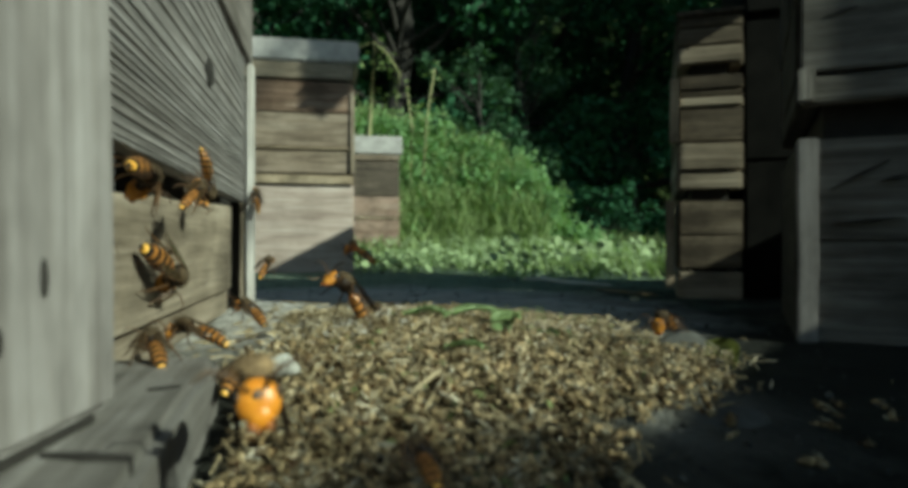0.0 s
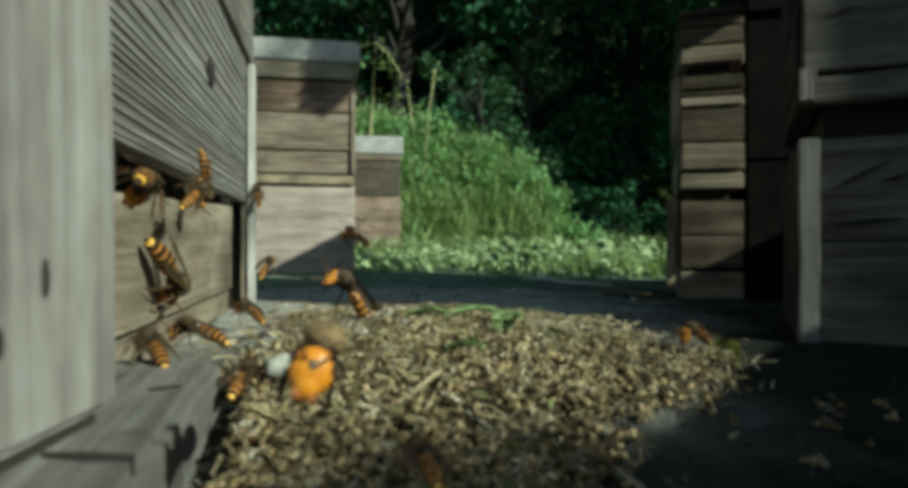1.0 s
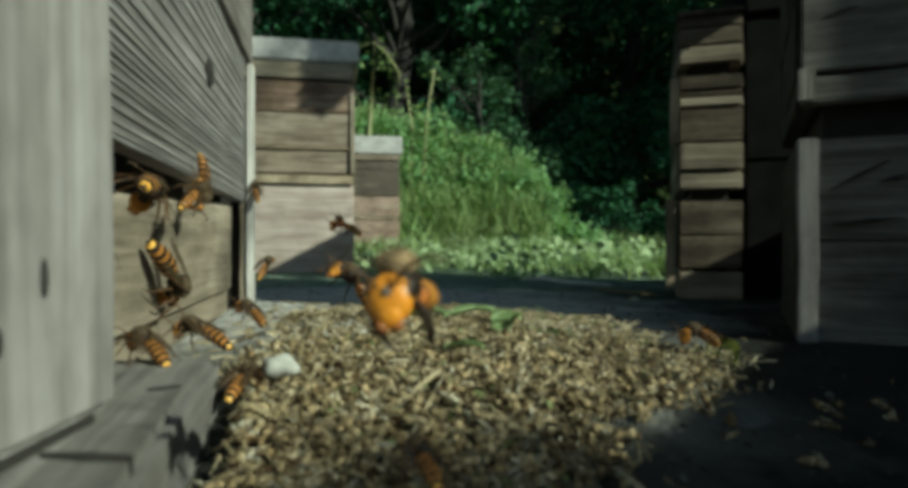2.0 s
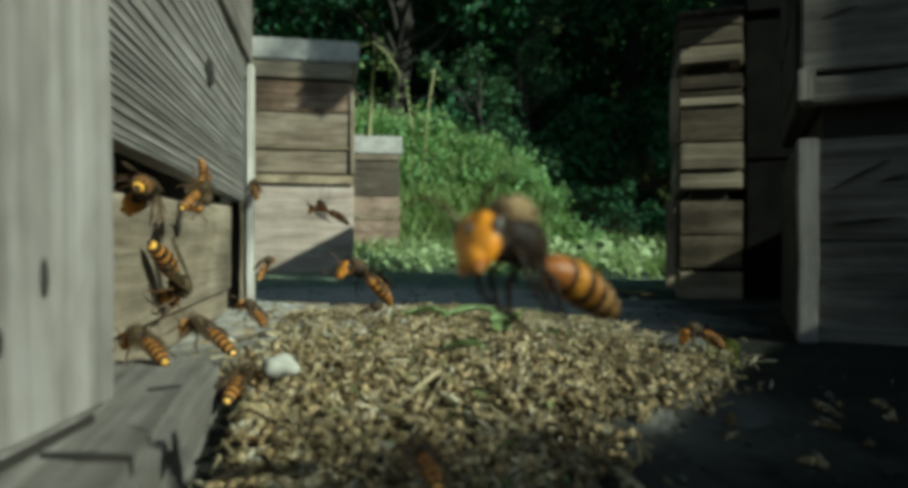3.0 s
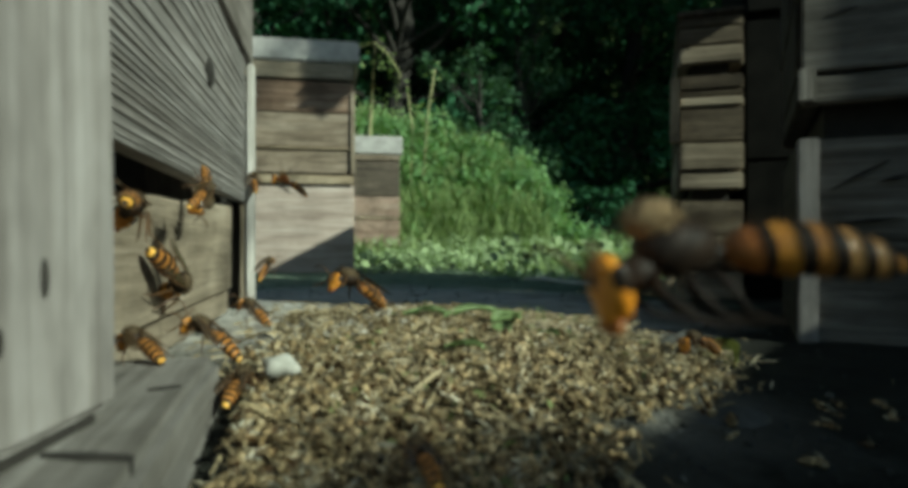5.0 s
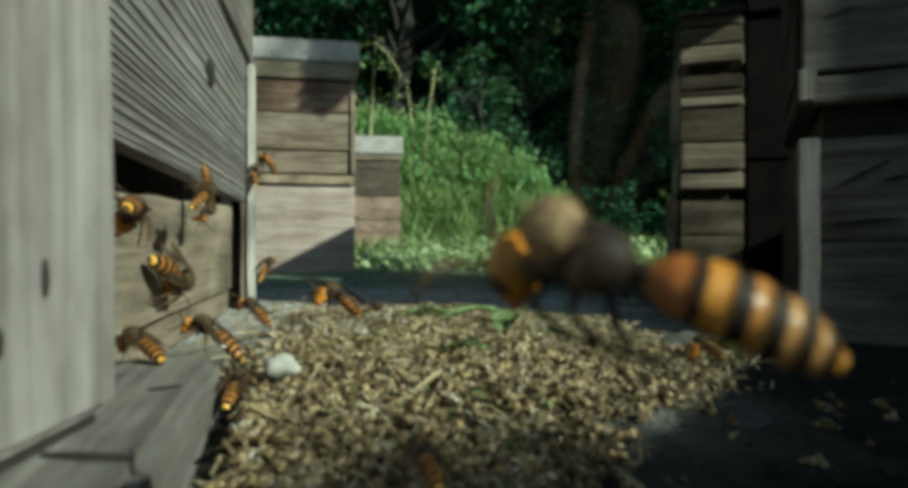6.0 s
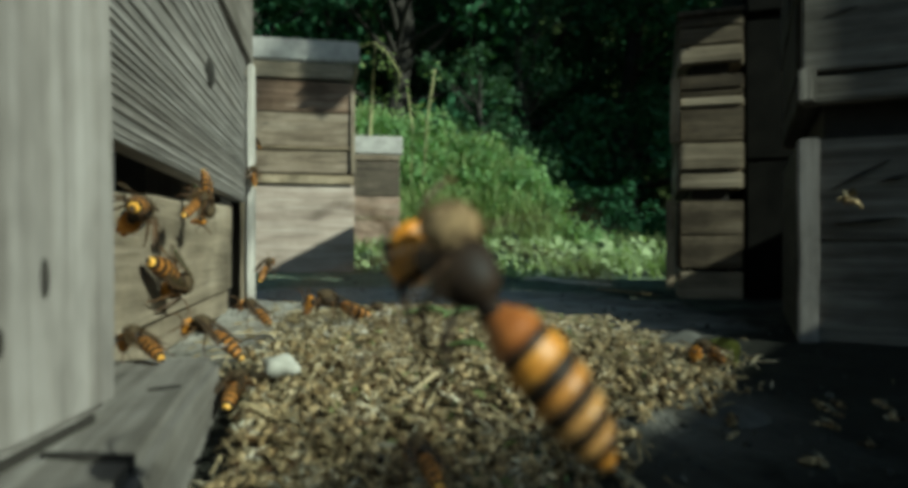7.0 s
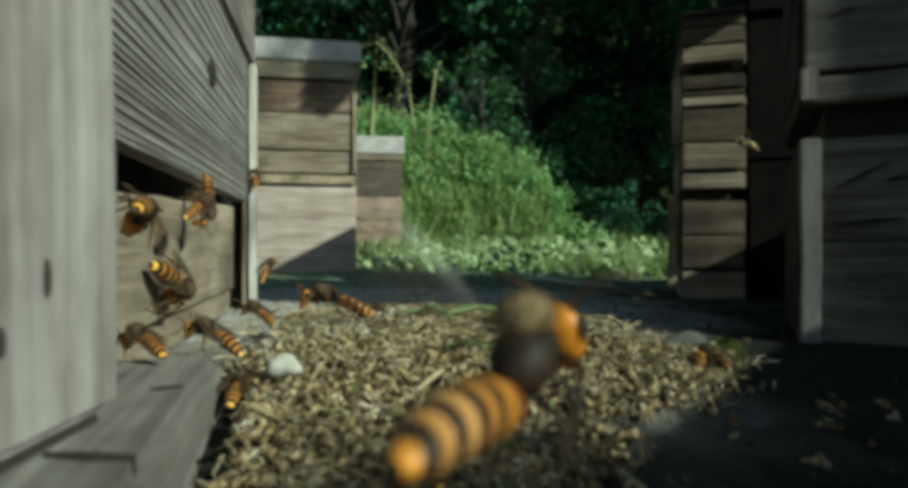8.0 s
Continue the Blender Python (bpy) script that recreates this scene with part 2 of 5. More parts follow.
    base = p.mix(base, p.ramp(grit, [(0.35, (0.45, 0.43, 0.4)), (0.65, (1.0, 1.0, 1.0))]), 0.5, "MULTIPLY")
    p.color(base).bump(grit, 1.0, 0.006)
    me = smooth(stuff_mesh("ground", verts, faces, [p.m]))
    tagged(new("ground", me), "bare grey-brown trodden earth with grit", "ground", kind="structure")


ground()


# ---- main hive ----
def slanted(parent, name, material, xs, y0, y1, z0, z1a, z1b, label=""):
    """A board against the hive's face whose top edge rises from z1a at y0 to z1b at y1."""
    mid = Vector(((xs[0] + xs[1]) / 2, (y0 + y1) / 2, z0))
    n = 14
    bm = bmesh.new()
    rings = []
    for i in range(n + 1):
        f = i / n
        y, top = y0 + (y1 - y0) * f, z1a + (z1b - z1a) * f + 0.0012 * noise.noise(Vector((f * 9, 5, 1)))
        ring = [(xs[0], z0), (xs[1] - 0.001, z0), (xs[1], z0 + 0.001), (xs[1], top - 0.001), (xs[1] - 0.001, top), (xs[0], top)]
        rings.append([bm.verts.new((y - mid.y, -(x - mid.x) + (0.0008 * noise.noise(Vector((f * 12, z * 50, 2))) if x > xs[0] else 0), z - mid.z)) for x, z in ring])
    for a, b in zip(rings, rings[1:]):
        for k in range(6):
            j = (k + 1) % 6
            bm.faces.new((a[k], a[j], b[j], b[k]))
    bm.faces.new(rings[0][::-1]), bm.faces.new(rings[-1])
    bmesh.ops.recalc_face_normals(bm, faces=bm.faces)
    return part(name, bm, material, parent, label, Matrix.Translation(mid) @ ALONG["y"])


def main_hive():
    h = thing("beehive", "tall grey weathered wooden beehive with a dark entrance slit", "beehive", group="beehives")
    X = -0.083
    # upper box of ribbed siding, lower box below the slit
    rng, z0 = random.Random(8), 0.106
    while z0 < 0.2405:
        z1 = min(0.2452, z0 + rng.uniform(0.0032, 0.0058) * (1.0 if z0 < 0.165 else 1.9))
        lip = z0 + (z1 - z0) * rng.uniform(0.45, 0.62)
        # recessed board takes the shaded copy, the rib above it the lighter wood
        board(h, "siding_board", M_SIDING_SHADE, (X - 0.012, 0.10, z0 + 0.0001), (X - 0.0004, 0.66, lip - 0.00005), rough=0.0003, edge=0.0003)
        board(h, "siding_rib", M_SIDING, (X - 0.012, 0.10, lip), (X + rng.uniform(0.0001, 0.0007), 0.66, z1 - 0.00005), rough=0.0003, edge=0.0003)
        z0 = z1
    board(h, "top_rail", M_GREY, (X - 0.012, 0.10, 0.2455), (X + 0.004, 0.69, 0.40), "wide grey top board", 0.0012)
    slanted(h, "lower_board", M_TAN, (X - 0.018, X - 0.002), 0.10, 0.585, 0.027, 0.079, 0.0975, "tan lower board with worn grain")
    board(h, "foot_board", M_TAN, (X - 0.03, 0.10, 0.006), (X - 0.006, 0.59, 0.026), "dirty foot board")
    board(h, "corner_post", M_BLEACHED, (X - 0.0008, 0.672, -0.006), (X + 0.006, 0.690, 0.245), "pale upright corner post")
    board(h, "corner_strip", M_TAN, (X - 0.0075, 0.676, 0.0), (X - 0.001, 0.688, 0.200), "thin upright strip")
    # the dark gap by the corner post is a near-black board
    board(h, "dark_backing", M_GAP_KNOT, (X - 0.05, 0.689, 0.0), (X - 0.004, 0.700, 0.24), "near-black board for the gap's shade")
    # back, sides and floor of the box
    board(h, "back_wall", M_GREY, (X - 0.34, 0.10, 0.0), (X - 0.325, 0.69, 0.40))
    board(h, "end_wall", M_GREY, (X - 0.32, 0.67, 0.0), (X - 0.052, 0.685, 0.40))
    board(h, "end_wall", M_GREY, (X - 0.32, 0.085, 0.0), (X - 0.012, 0.098, 0.40))
    # floor and inner wall near-black, so the slit's shade is in their colour
    board(h, "box_floor", M_GAP_KNOT, (X - 0.32, 0.10, 0.03), (X - 0.02, 0.66, 0.045))
    board(h, "inner_wall", M_GAP_KNOT, (X - 0.10, 0.10, 0.05), (X - 0.09, 0.66, 0.24))
    board(h, "lid", M_TIN, (X - 0.36, 0.06, 0.402), (X + 0.02, 0.72, 0.42), "flat tin lid")
    # knot in the siding
    bm = bmesh.new()
    bmesh.ops.create_uvsphere(bm, u_segments=14, v_segments=8, radius=1)
    bmesh.ops.scale(bm, vec=(0.0022, 0.014, 0.0095), verts=bm.verts)
    part("knot_hole", bm, M_GAP_KNOT, h, "dark knot hole", Matrix.Translation((X + 0.0005, 0.470, 0.183)))
    return h


main_hive()


def near_post():
    p = thing("fence_post", "pale bare wooden post with upright grain and dark knots", "post")
    base = Matrix.Translation((-0.0608, 0.1164, 0.0298)) @ pose(0, 0, 0, 0, -0.8, -8.5)
    part("post", board_mesh(0.44, 0.075, 0.020, 41, 0.0012, 0.0022), M_POST, p, "", base @ Matrix.Translation((0, 0, 0.22)) @ ALONG["z"])
    # inset near-black strip draws the shaded gap between post and beam
    part("shim", board_mesh(0.068, 0.016, 0.006, 3, 0.0003, 0.0008), M_GAP_KNOT, p, "near-black strip for the shaded gap under the post", base @ Matrix.Translation((-0.0005, -0.001, -0.0028)) @ ALONG["y"])
    for y, z, r, wide in ((0.0106, 0.0290, 0.0036, 0.26), (-0.0020, 0.0195, 0.0026, 0.4)):
        bm = bmesh.new()
        bmesh.ops.create_uvsphere(bm, u_segments=12, v_segments=8, radius=1)
        bmesh.ops.scale(bm, vec=(0.0008, r * wide, r), verts=bm.verts)
        part("knot", bm, M_GAP_KNOT, p, "dark knot", base @ Matrix.Translation((0.0100, y, z)))


near_post()


def beam():
    b = thing("wooden_beam", "grey split timber beam lying on the ground beside the post", "beam")
    timber = board(b, "timber", M_BEAM, (-0.115, -0.02, -0.012), (-0.0335, 0.226, 0.028), "", 0.0016, 0.0026)
    timber.matrix_basis = Matrix.Translation((-0.0335, 0.16, 0)) @ pose(0, 0, 0, 0, 0, 3.2) @ Matrix.Translation((0.0335, -0.16, 0)) @ timber.matrix_basis
    for x0, y0, x1, y1, w in ((-0.0500, 0.1245, -0.0335, 0.1200, 0.0010), (-0.0455, 0.1750, -0.0383, 0.1779, 0.0008)):
        bm = bmesh.new()
        ring = [(x0, y0), ((x0 + x1) / 2, (y0 + y1) / 2 - w), (x1, y1), ((x0 + x1) / 2 + w * 0.5, (y0 + y1) / 2 + w)]
        low, high = ([bm.verts.new((x, y, z)) for x, y in ring] for z in (0.024, 0.0287))
        bm.faces.new(high), bm.faces.new(low[::-1])
        for k in range(4):
            bm.faces.new((low[k], low[(k + 1) % 4], high[(k + 1) % 4], high[k]))
        part("crack", bm, M_GAP_KNOT, b, "dark split in the timber")


beam()


# ---- other hives ----
def tin_lid(parent, w, d, z0, z1, over=0.012):
    """A folded tin lid: top sheet with a turned-down rim."""
    bm = bmesh.new()
    bmesh.ops.create_cube(bm, size=1)
    bmesh.ops.scale(bm, vec=(w + 2 * over, d + 2 * over, z1 - z0), verts=bm.verts)
    bmesh.ops.bevel(bm, geom=bm.edges[:], offset=0.004, segments=2, affect="EDGES")
    bmesh.ops.translate(bm, vec=(w / 2, d / 2, (z0 + z1) / 2), verts=bm.verts)
    part("lid", bm, M_TIN, parent, "dull white tin lid")


def hive(label, m, w, d, tiers, lid, flank=None, plank=0.17):
    """A stack of boxes; tiers: (bottom, top, front material, how far the front stands out). The front faces -y, its lower left corner is the origin."""
    h = thing("beehive", label, "beehive", m, "beehives")
    t = 0.014
    for z0, z1, mt, out in tiers:
        rows = max(1, round((z1 - z0) / plank))
        for r in range(rows):
            a, b = z0 + (z1 - z0) * r / rows, z0 + (z1 - z0) * (r + 1) / rows - 0.0012
            board(h, "front_board", mt, (0.002, -out, a), (w - 0.002, t - out, b))
        board(h, "side_board", flank or mt, (-0.001, t + 0.001 - out, z0), (t, d - t, z1 - 0.001))
        board(h, "side_board", flank or mt, (w - t, t + 0.001 - out, z0), (w + 0.001, d - t, z1 - 0.001))
        board(h, "back_board", mt, (0, d - t + 0.001, z0), (w, d, z1 - 0.001))
    top = max(z1 for _, z1, _, _ in tiers)
    # near-black block behind the boards paints the shade in their gaps
    board(h, "core", M_GAP_KNOT, (t + 0.002, t + 0.003, 0.002), (w - t - 0.002, d - t - 0.002, top - 0.004), "near-black filler for the shade between boards")
    if lid:
        tin_lid(h, w, d, *lid)
    return h


def far_hives():
    second = hive("stacked brown wooden beehive with a white tin lid", pose(-0.29, 1.505, 0), 0.34, 0.34,
                  [(0.0, 0.200, M_WASHED, 0.0), (0.201, 0.222, M_PALE, 0.010), (0.226, 0.279, M_BROWN, 0.0), (0.280, 0.2855, M_PALE, 0.007),
                   (0.286, 0.362, M_BROWN, 0.003), (0.3635, 0.434, M_RUSSET, 0.003), (0.438, 0.476, M_TAN, 0.006)], (0.477, 0.526))
    board(second, "edge_strip", M_TAN, (0.332, -0.010, 0.225), (0.342, -0.004, 0.41), "pale upright strip")
    third = hive("small stacked reddish beehive with a white tin lid", pose(0.045, 3.03, 0), 0.268, 0.30,
                 [(0.0, 0.18, M_RED, 0.0), (0.182, 0.192, M_PALE, 0.008), (0.194, 0.285, M_RED, 0.004), (0.29, 0.45, M_UMBER, 0.0), (0.455, 0.482, M_BROWN, 0.008)],
                 (0.484, 0.566))
    a = hive("narrow stack of weathered tan hive boxes with dark gaps between", pose(0.408, 0.714, 0, 0, 0, -28), 0.073, 0.32,
             [(0.0, 0.033, M_TAN, 0.004), (0.036, 0.117, M_STACK, 0.0), (0.131, 0.151, M_TAN, 0.002), (0.153, 0.185, M_TAN, 0.006),
              (0.187, 0.228, M_STACK, 0.0), (0.229, 0.240, M_TAN, 0.003), (0.241, 0.248, M_STACK, 0.0), (0.249, 0.266, M_STACK, 0.002), (0.279, 0.300, M_TAN, 0.004), (0.301, 0.322, M_STACK, 0.002), (0.323, 0.336, M_STACK, 0.0)], None, None, 0.05)
    board(a, "cover_board", M_UMBER, (-0.002, -0.004, 0.3365), (0.073, 0.32, 0.3420), "thin dark cover board")
    # added filler box: the dark gap right of the stack, coloured black
    hive("near-black filler box for the shaded gap beside the tan stack", pose(0.490, 0.704, 0, 0, 0, -28), 0.17, 0.29,
         [(0.0, 0.165, M_GAP_BLACK, 0.0), (0.168, 0.34, M_GAP_BLACK, -0.006), (0.345, 0.535, M_GAP_BLACK, 0.0)], (0.535, 0.56), M_GAP_BLACK)
    board(a, "edge_strip", M_PALE, (-0.009, -0.009, 0.185), (0.0015, 0.004, 0.262), "pale upright strip")
    board(a, "edge_strip", M_PALE, (-0.014, -0.008, 0.012), (-0.004, 0.002, 0.118), "pale upright strip")
    # flank in the dark wood: the side's shade is put into its colour
    b = hive("tall slate-grey wooden beehive standing in the shade", pose(0.305, 0.381, 0, 0, 0, -35), 0.26, 0.22,
             [(0.0, 0.135, M_SLATED, 0.0), (0.157, 0.176, M_SLATED, 0.004), (0.178, 0.232, M_SLATED, 0.002)], None, M_DARK, 0.075)
    board(b, "cover_board", M_DARK, (-0.002, -0.002, 0.2325), (0.262, 0.22, 0.2400), "thin dark cover board")
    # unseen box and board added on top, placed to shape the cast shadow
    upper = hive("unseen dark box on the grey hive, set back to shape its shadow", pose(0.305, 0.381, 0.2405, 0, 0, -35) @ Matrix.Translation((0, 0.09, 0)), 0.26, 0.16,
                 [(0.0, 0.19, M_DARK, 0.0), (0.192, 0.36, M_DARK, 0.0)], (0.36, 0.385))
    board(upper, "rear_board", M_DARK, (0.0, 0.162, 0.26), (0.26, 0.195, 0.35), "unseen board added behind to block sun from the lane")
    board(b, "corner_post", M_POST, (-0.001, -0.007, 0.0), (0.0115, 0.003, 0.134), "grey upright corner post")
    for x0, z0, x1, z1 in ((0.0187, 0.1013, 0.0506, 0.1185), (0.0459, 0.1051, 0.0606, 0.1089), (0.0204, 0.0786, 0.0582, 0.0817), (0.0154, 0.2132, 0.0333, 0.2174)):
        bm = bmesh.new()
        ring = [(x0, z0), ((x0 + x1) / 2 + 0.001, (z0 + z1) / 2 - 0.0014), (x1, z1), ((x0 + x1) / 2, (z0 + z1) / 2 + 0.0010)]
        front, back = ([bm.verts.new((x, y, z)) for x, z in ring] for y in (-0.0032, 0.004))
        bm.faces.new(front), bm.faces.new(back[::-1])
        for k in range(4):
            bm.faces.new((front[k], back[k], back[(k + 1) % 4], front[(k + 1) % 4]))
        bmesh.ops.recalc_face_normals(bm, faces=bm.faces)
        part("gouge", bm, M_GAP_KNOT, b, "dark gouge in the wood")
    bm = bmesh.new()
    bmesh.ops.create_uvsphere(bm, u_segments=12, v_segments=8, radius=1)
    bmesh.ops.scale(bm, vec=(0.005, 0.0016, 0.0028), verts=bm.verts)
    part("knot", bm, M_GAP_KNOT, b, "dark knot", Matrix.Translation((0.0253, -0.002, 0.1668)))
    board(b, "corner_block", M_SLATED, (-0.001, -0.007, 0.158), (0.010, 0.001, 0.180), "small corner block")
    # unseen hives added beside and behind the camera to block sun and sky
    hive("unseen low dark hive added to shade the front earth", pose(0.632, -0.592, 0, 0, 0, 43), 0.46, 0.39,
         [(0.0, 0.154, M_DARK, 0.0), (0.156, 0.279, M_DARK, 0.0)], (0.279, 0.309))
    hive("unseen dark hive stack added to shade the grey hive", pose(0.723, -0.063, 0, 0, 0, 43), 0.21, 0.30,
         [(0.0, 0.20, M_DARK, 0.0), (0.202, 0.40, M_DARK, 0.0), (0.402, 0.58, M_DARK, 0.0)], (0.58, 0.61))
    hive("unseen low dark hive added beside the stacked one", pose(0.866, 0.120, 0, 0, 0, 43), 0.32, 0.30,
         [(0.0, 0.12, M_DARK, 0.0), (0.122, 0.245, M_DARK, 0.0)], (0.245, 0.27))


far_hives()


# ---- plants ----
LEAF_V = np.array([(0, 0, 0), (0.32, 0.35, 0.08), (0.25, 0.75, 0.05), (0, 1, -0.06), (-0.25, 0.75, 0.05), (-0.32, 0.35, 0.08), (0, 0.5, -0.02)])
LEAF_F = [(0, 1, 6), (1, 2, 6), (2, 3, 6), (3, 4, 6), (4, 5, 6), (5, 0, 6)]


def leaves(points, size, rng, tilt=1.1, lean=0.0):
    """Leaves at the points; lean: degrees by which they turn their faces to the sun."""
    turn = np.array(pose(0, 0, 0, 0, 0, 0) @ Matrix.Rotation(radians(lean), 4, Vector((0.730, 0.683, 0))))
    made = []
    for p in points:
        m = turn @ turned((0, 0, 0), size * rng.uniform(0.5, 1.3), rng, tilt)
        m[:3, 3] = p
        made.append(m)
    return scatter(LEAF_V, LEAF_F, made)


def clumps(centres, per, rng):
    """Points round clump centres (x, y, z, radius), denser near their outsides."""
    out = []
    for x, y, z, r in centres:
        for _ in range(int(per * (r / 0.2) ** 1.6)):
            v = Vector((rng.gauss(0, 1), rng.gauss(0, 1), rng.gauss(0, 1))).normalized()
            k = r * rng.uniform(0.55, 1.08) * (1 + 0.25 * noise.noise(v * 2 + Vector((x, y, z)) * 5))
            out.append((x + v.x * k, y + v.y * k, z + v.z * k * 0.8))
    return out


# leaf colours carry the bank's sunlight and, in M_SHADE, the wood's shade
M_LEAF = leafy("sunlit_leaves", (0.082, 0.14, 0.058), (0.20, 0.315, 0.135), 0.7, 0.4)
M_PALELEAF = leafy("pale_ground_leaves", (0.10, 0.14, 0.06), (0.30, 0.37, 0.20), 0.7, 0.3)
M_SHADE = leafy("shade_dark_leaves", (0.014, 0.038, 0.020), (0.042, 0.105, 0.052), 0.75, 0.15, 0.08)
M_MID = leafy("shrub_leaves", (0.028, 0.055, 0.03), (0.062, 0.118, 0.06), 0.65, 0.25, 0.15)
M_GRASS = leafy("grass_blades", (0.09, 0.125, 0.04), (0.235, 0.30, 0.12))
M_BARK = plain("bark", (0.014, 0.012, 0.010), (0.045, 0.04, 0.033), 25, 0.9, 0, 0.01)


def bank_plants():
    rng = random.Random(4)
    centres = []
    for _ in range(165):
        x = rng.uniform(-0.1, 1.4)
        top = 0.92 - 0.28 * max(0.0, x - 0.16) - max(0.0, x - 1.12) * 1.8 + 0.14 * noise.noise(Vector((x * 4.5, 2, 7)))
        z = top * rng.uniform(0.02, 0.94)
        centres.append((x, 3.5 + 0.75 * z + rng.uniform(0, 0.35) - (0.12 if rng.random() < 0.3 else 0), z, rng.uniform(0.07, 0.21)))
    v, f = leaves(clumps(centres, 400, rng), 0.034, rng, 0.8, 48)
    tagged(new("bank_plants", stuff_mesh("bank_plants", v, f, [M_LEAF])), "lush green low plants on a sunlit bank", "plants", kind="stuff")
    pts = []
    for _ in range(1500):
        x, y = rng.uniform(0.30, 0.95), rng.uniform(1.12, 2.3)
        pts.append((x, y, height(x, y) + 0.072 * rng.random() ** 1.6))
    for _ in range(500):
        x, y = rng.uniform(0.06, 0.42), 1.50 + rng.random() ** 2 * 0.9
        pts.append((x, y, height(x, y) + rng.uniform(0.0, 0.045)))
    for _ in range(900):
        x, y = rng.uniform(-0.2, 0.95), rng.uniform(2.3, 3.6)
        pts.append((x, y, height(x, y) + rng.uniform(0.0, 0.09)))
    v, f = leaves(pts, 0.023, rng, 0.7, 40)
    tagged(new("ground_cover", stuff_mesh("ground_cover", v, f, [M_PALELEAF])), "low green ground cover at the edge of the earth", "plants", kind="stuff")


bank_plants()


def limb(bm, a, b, r0, r1, n=8):
    """A tapered limb from a to b."""
    a, b = Vector(a), Vector(b)
    q = (b - a).to_track_quat("Z", "Y")
    rings = []
    for i in range(5):
        f = i / 4
        c = a.lerp(b, f) + q @ Vector((noise.noise(a * 3 + Vector((f * 3, 0, 0))), noise.noise(b * 3 + Vector((0, f * 3, 0))), 0)) * (b - a).length * 0.06 * (f * (1 - f) * 4)
        r = r0 + (r1 - r0) * f
        rings.append([bm.verts.new(c + q @ Vector((math.cos(t), math.sin(t), 0)) * r) for t in (2 * math.pi * k / n for k in range(n))])
    for p, s in zip(rings, rings[1:]):
        for k in range(n):
            bm.faces.new((p[k], p[(k + 1) % n], s[(k + 1) % n], s[k])).smooth = True
    bm.faces.new(rings[-1])


def tree(name, label, x, y, tall, crown_r, rng, leaf=0.07, per=120, n=26, low=0.25, mat=None):
    t = thing(name, label, "tree", Matrix.Translation((x, y, height(x, y) - 0.05)), "forest trees")
    bm = bmesh.new()
    limb(bm, (0, 0, 0), (0, 0, tall * 0.9), tall * 0.03, tall * 0.008)
    centres = []
    for _ in range(n):
        a, k = rng.uniform(0, 2 * math.pi), rng.uniform(0.3, 1)
        z = tall * rng.uniform(low, 1.0)
        c = (math.cos(a) * crown_r * k, math.sin(a) * crown_r * k, z)
        limb(bm, (0, 0, z * 0.75), c, tall * 0.008, tall * 0.002, 5)
        centres.append((*c, rng.uniform(0.22, 0.42) * crown_r / 1.2))
    part("trunk", bm, M_BARK, t)
    v, f = leaves(clumps(centres, per, rng), leaf, rng)
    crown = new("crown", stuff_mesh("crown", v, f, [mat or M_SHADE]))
    crown.parent = t
    return t


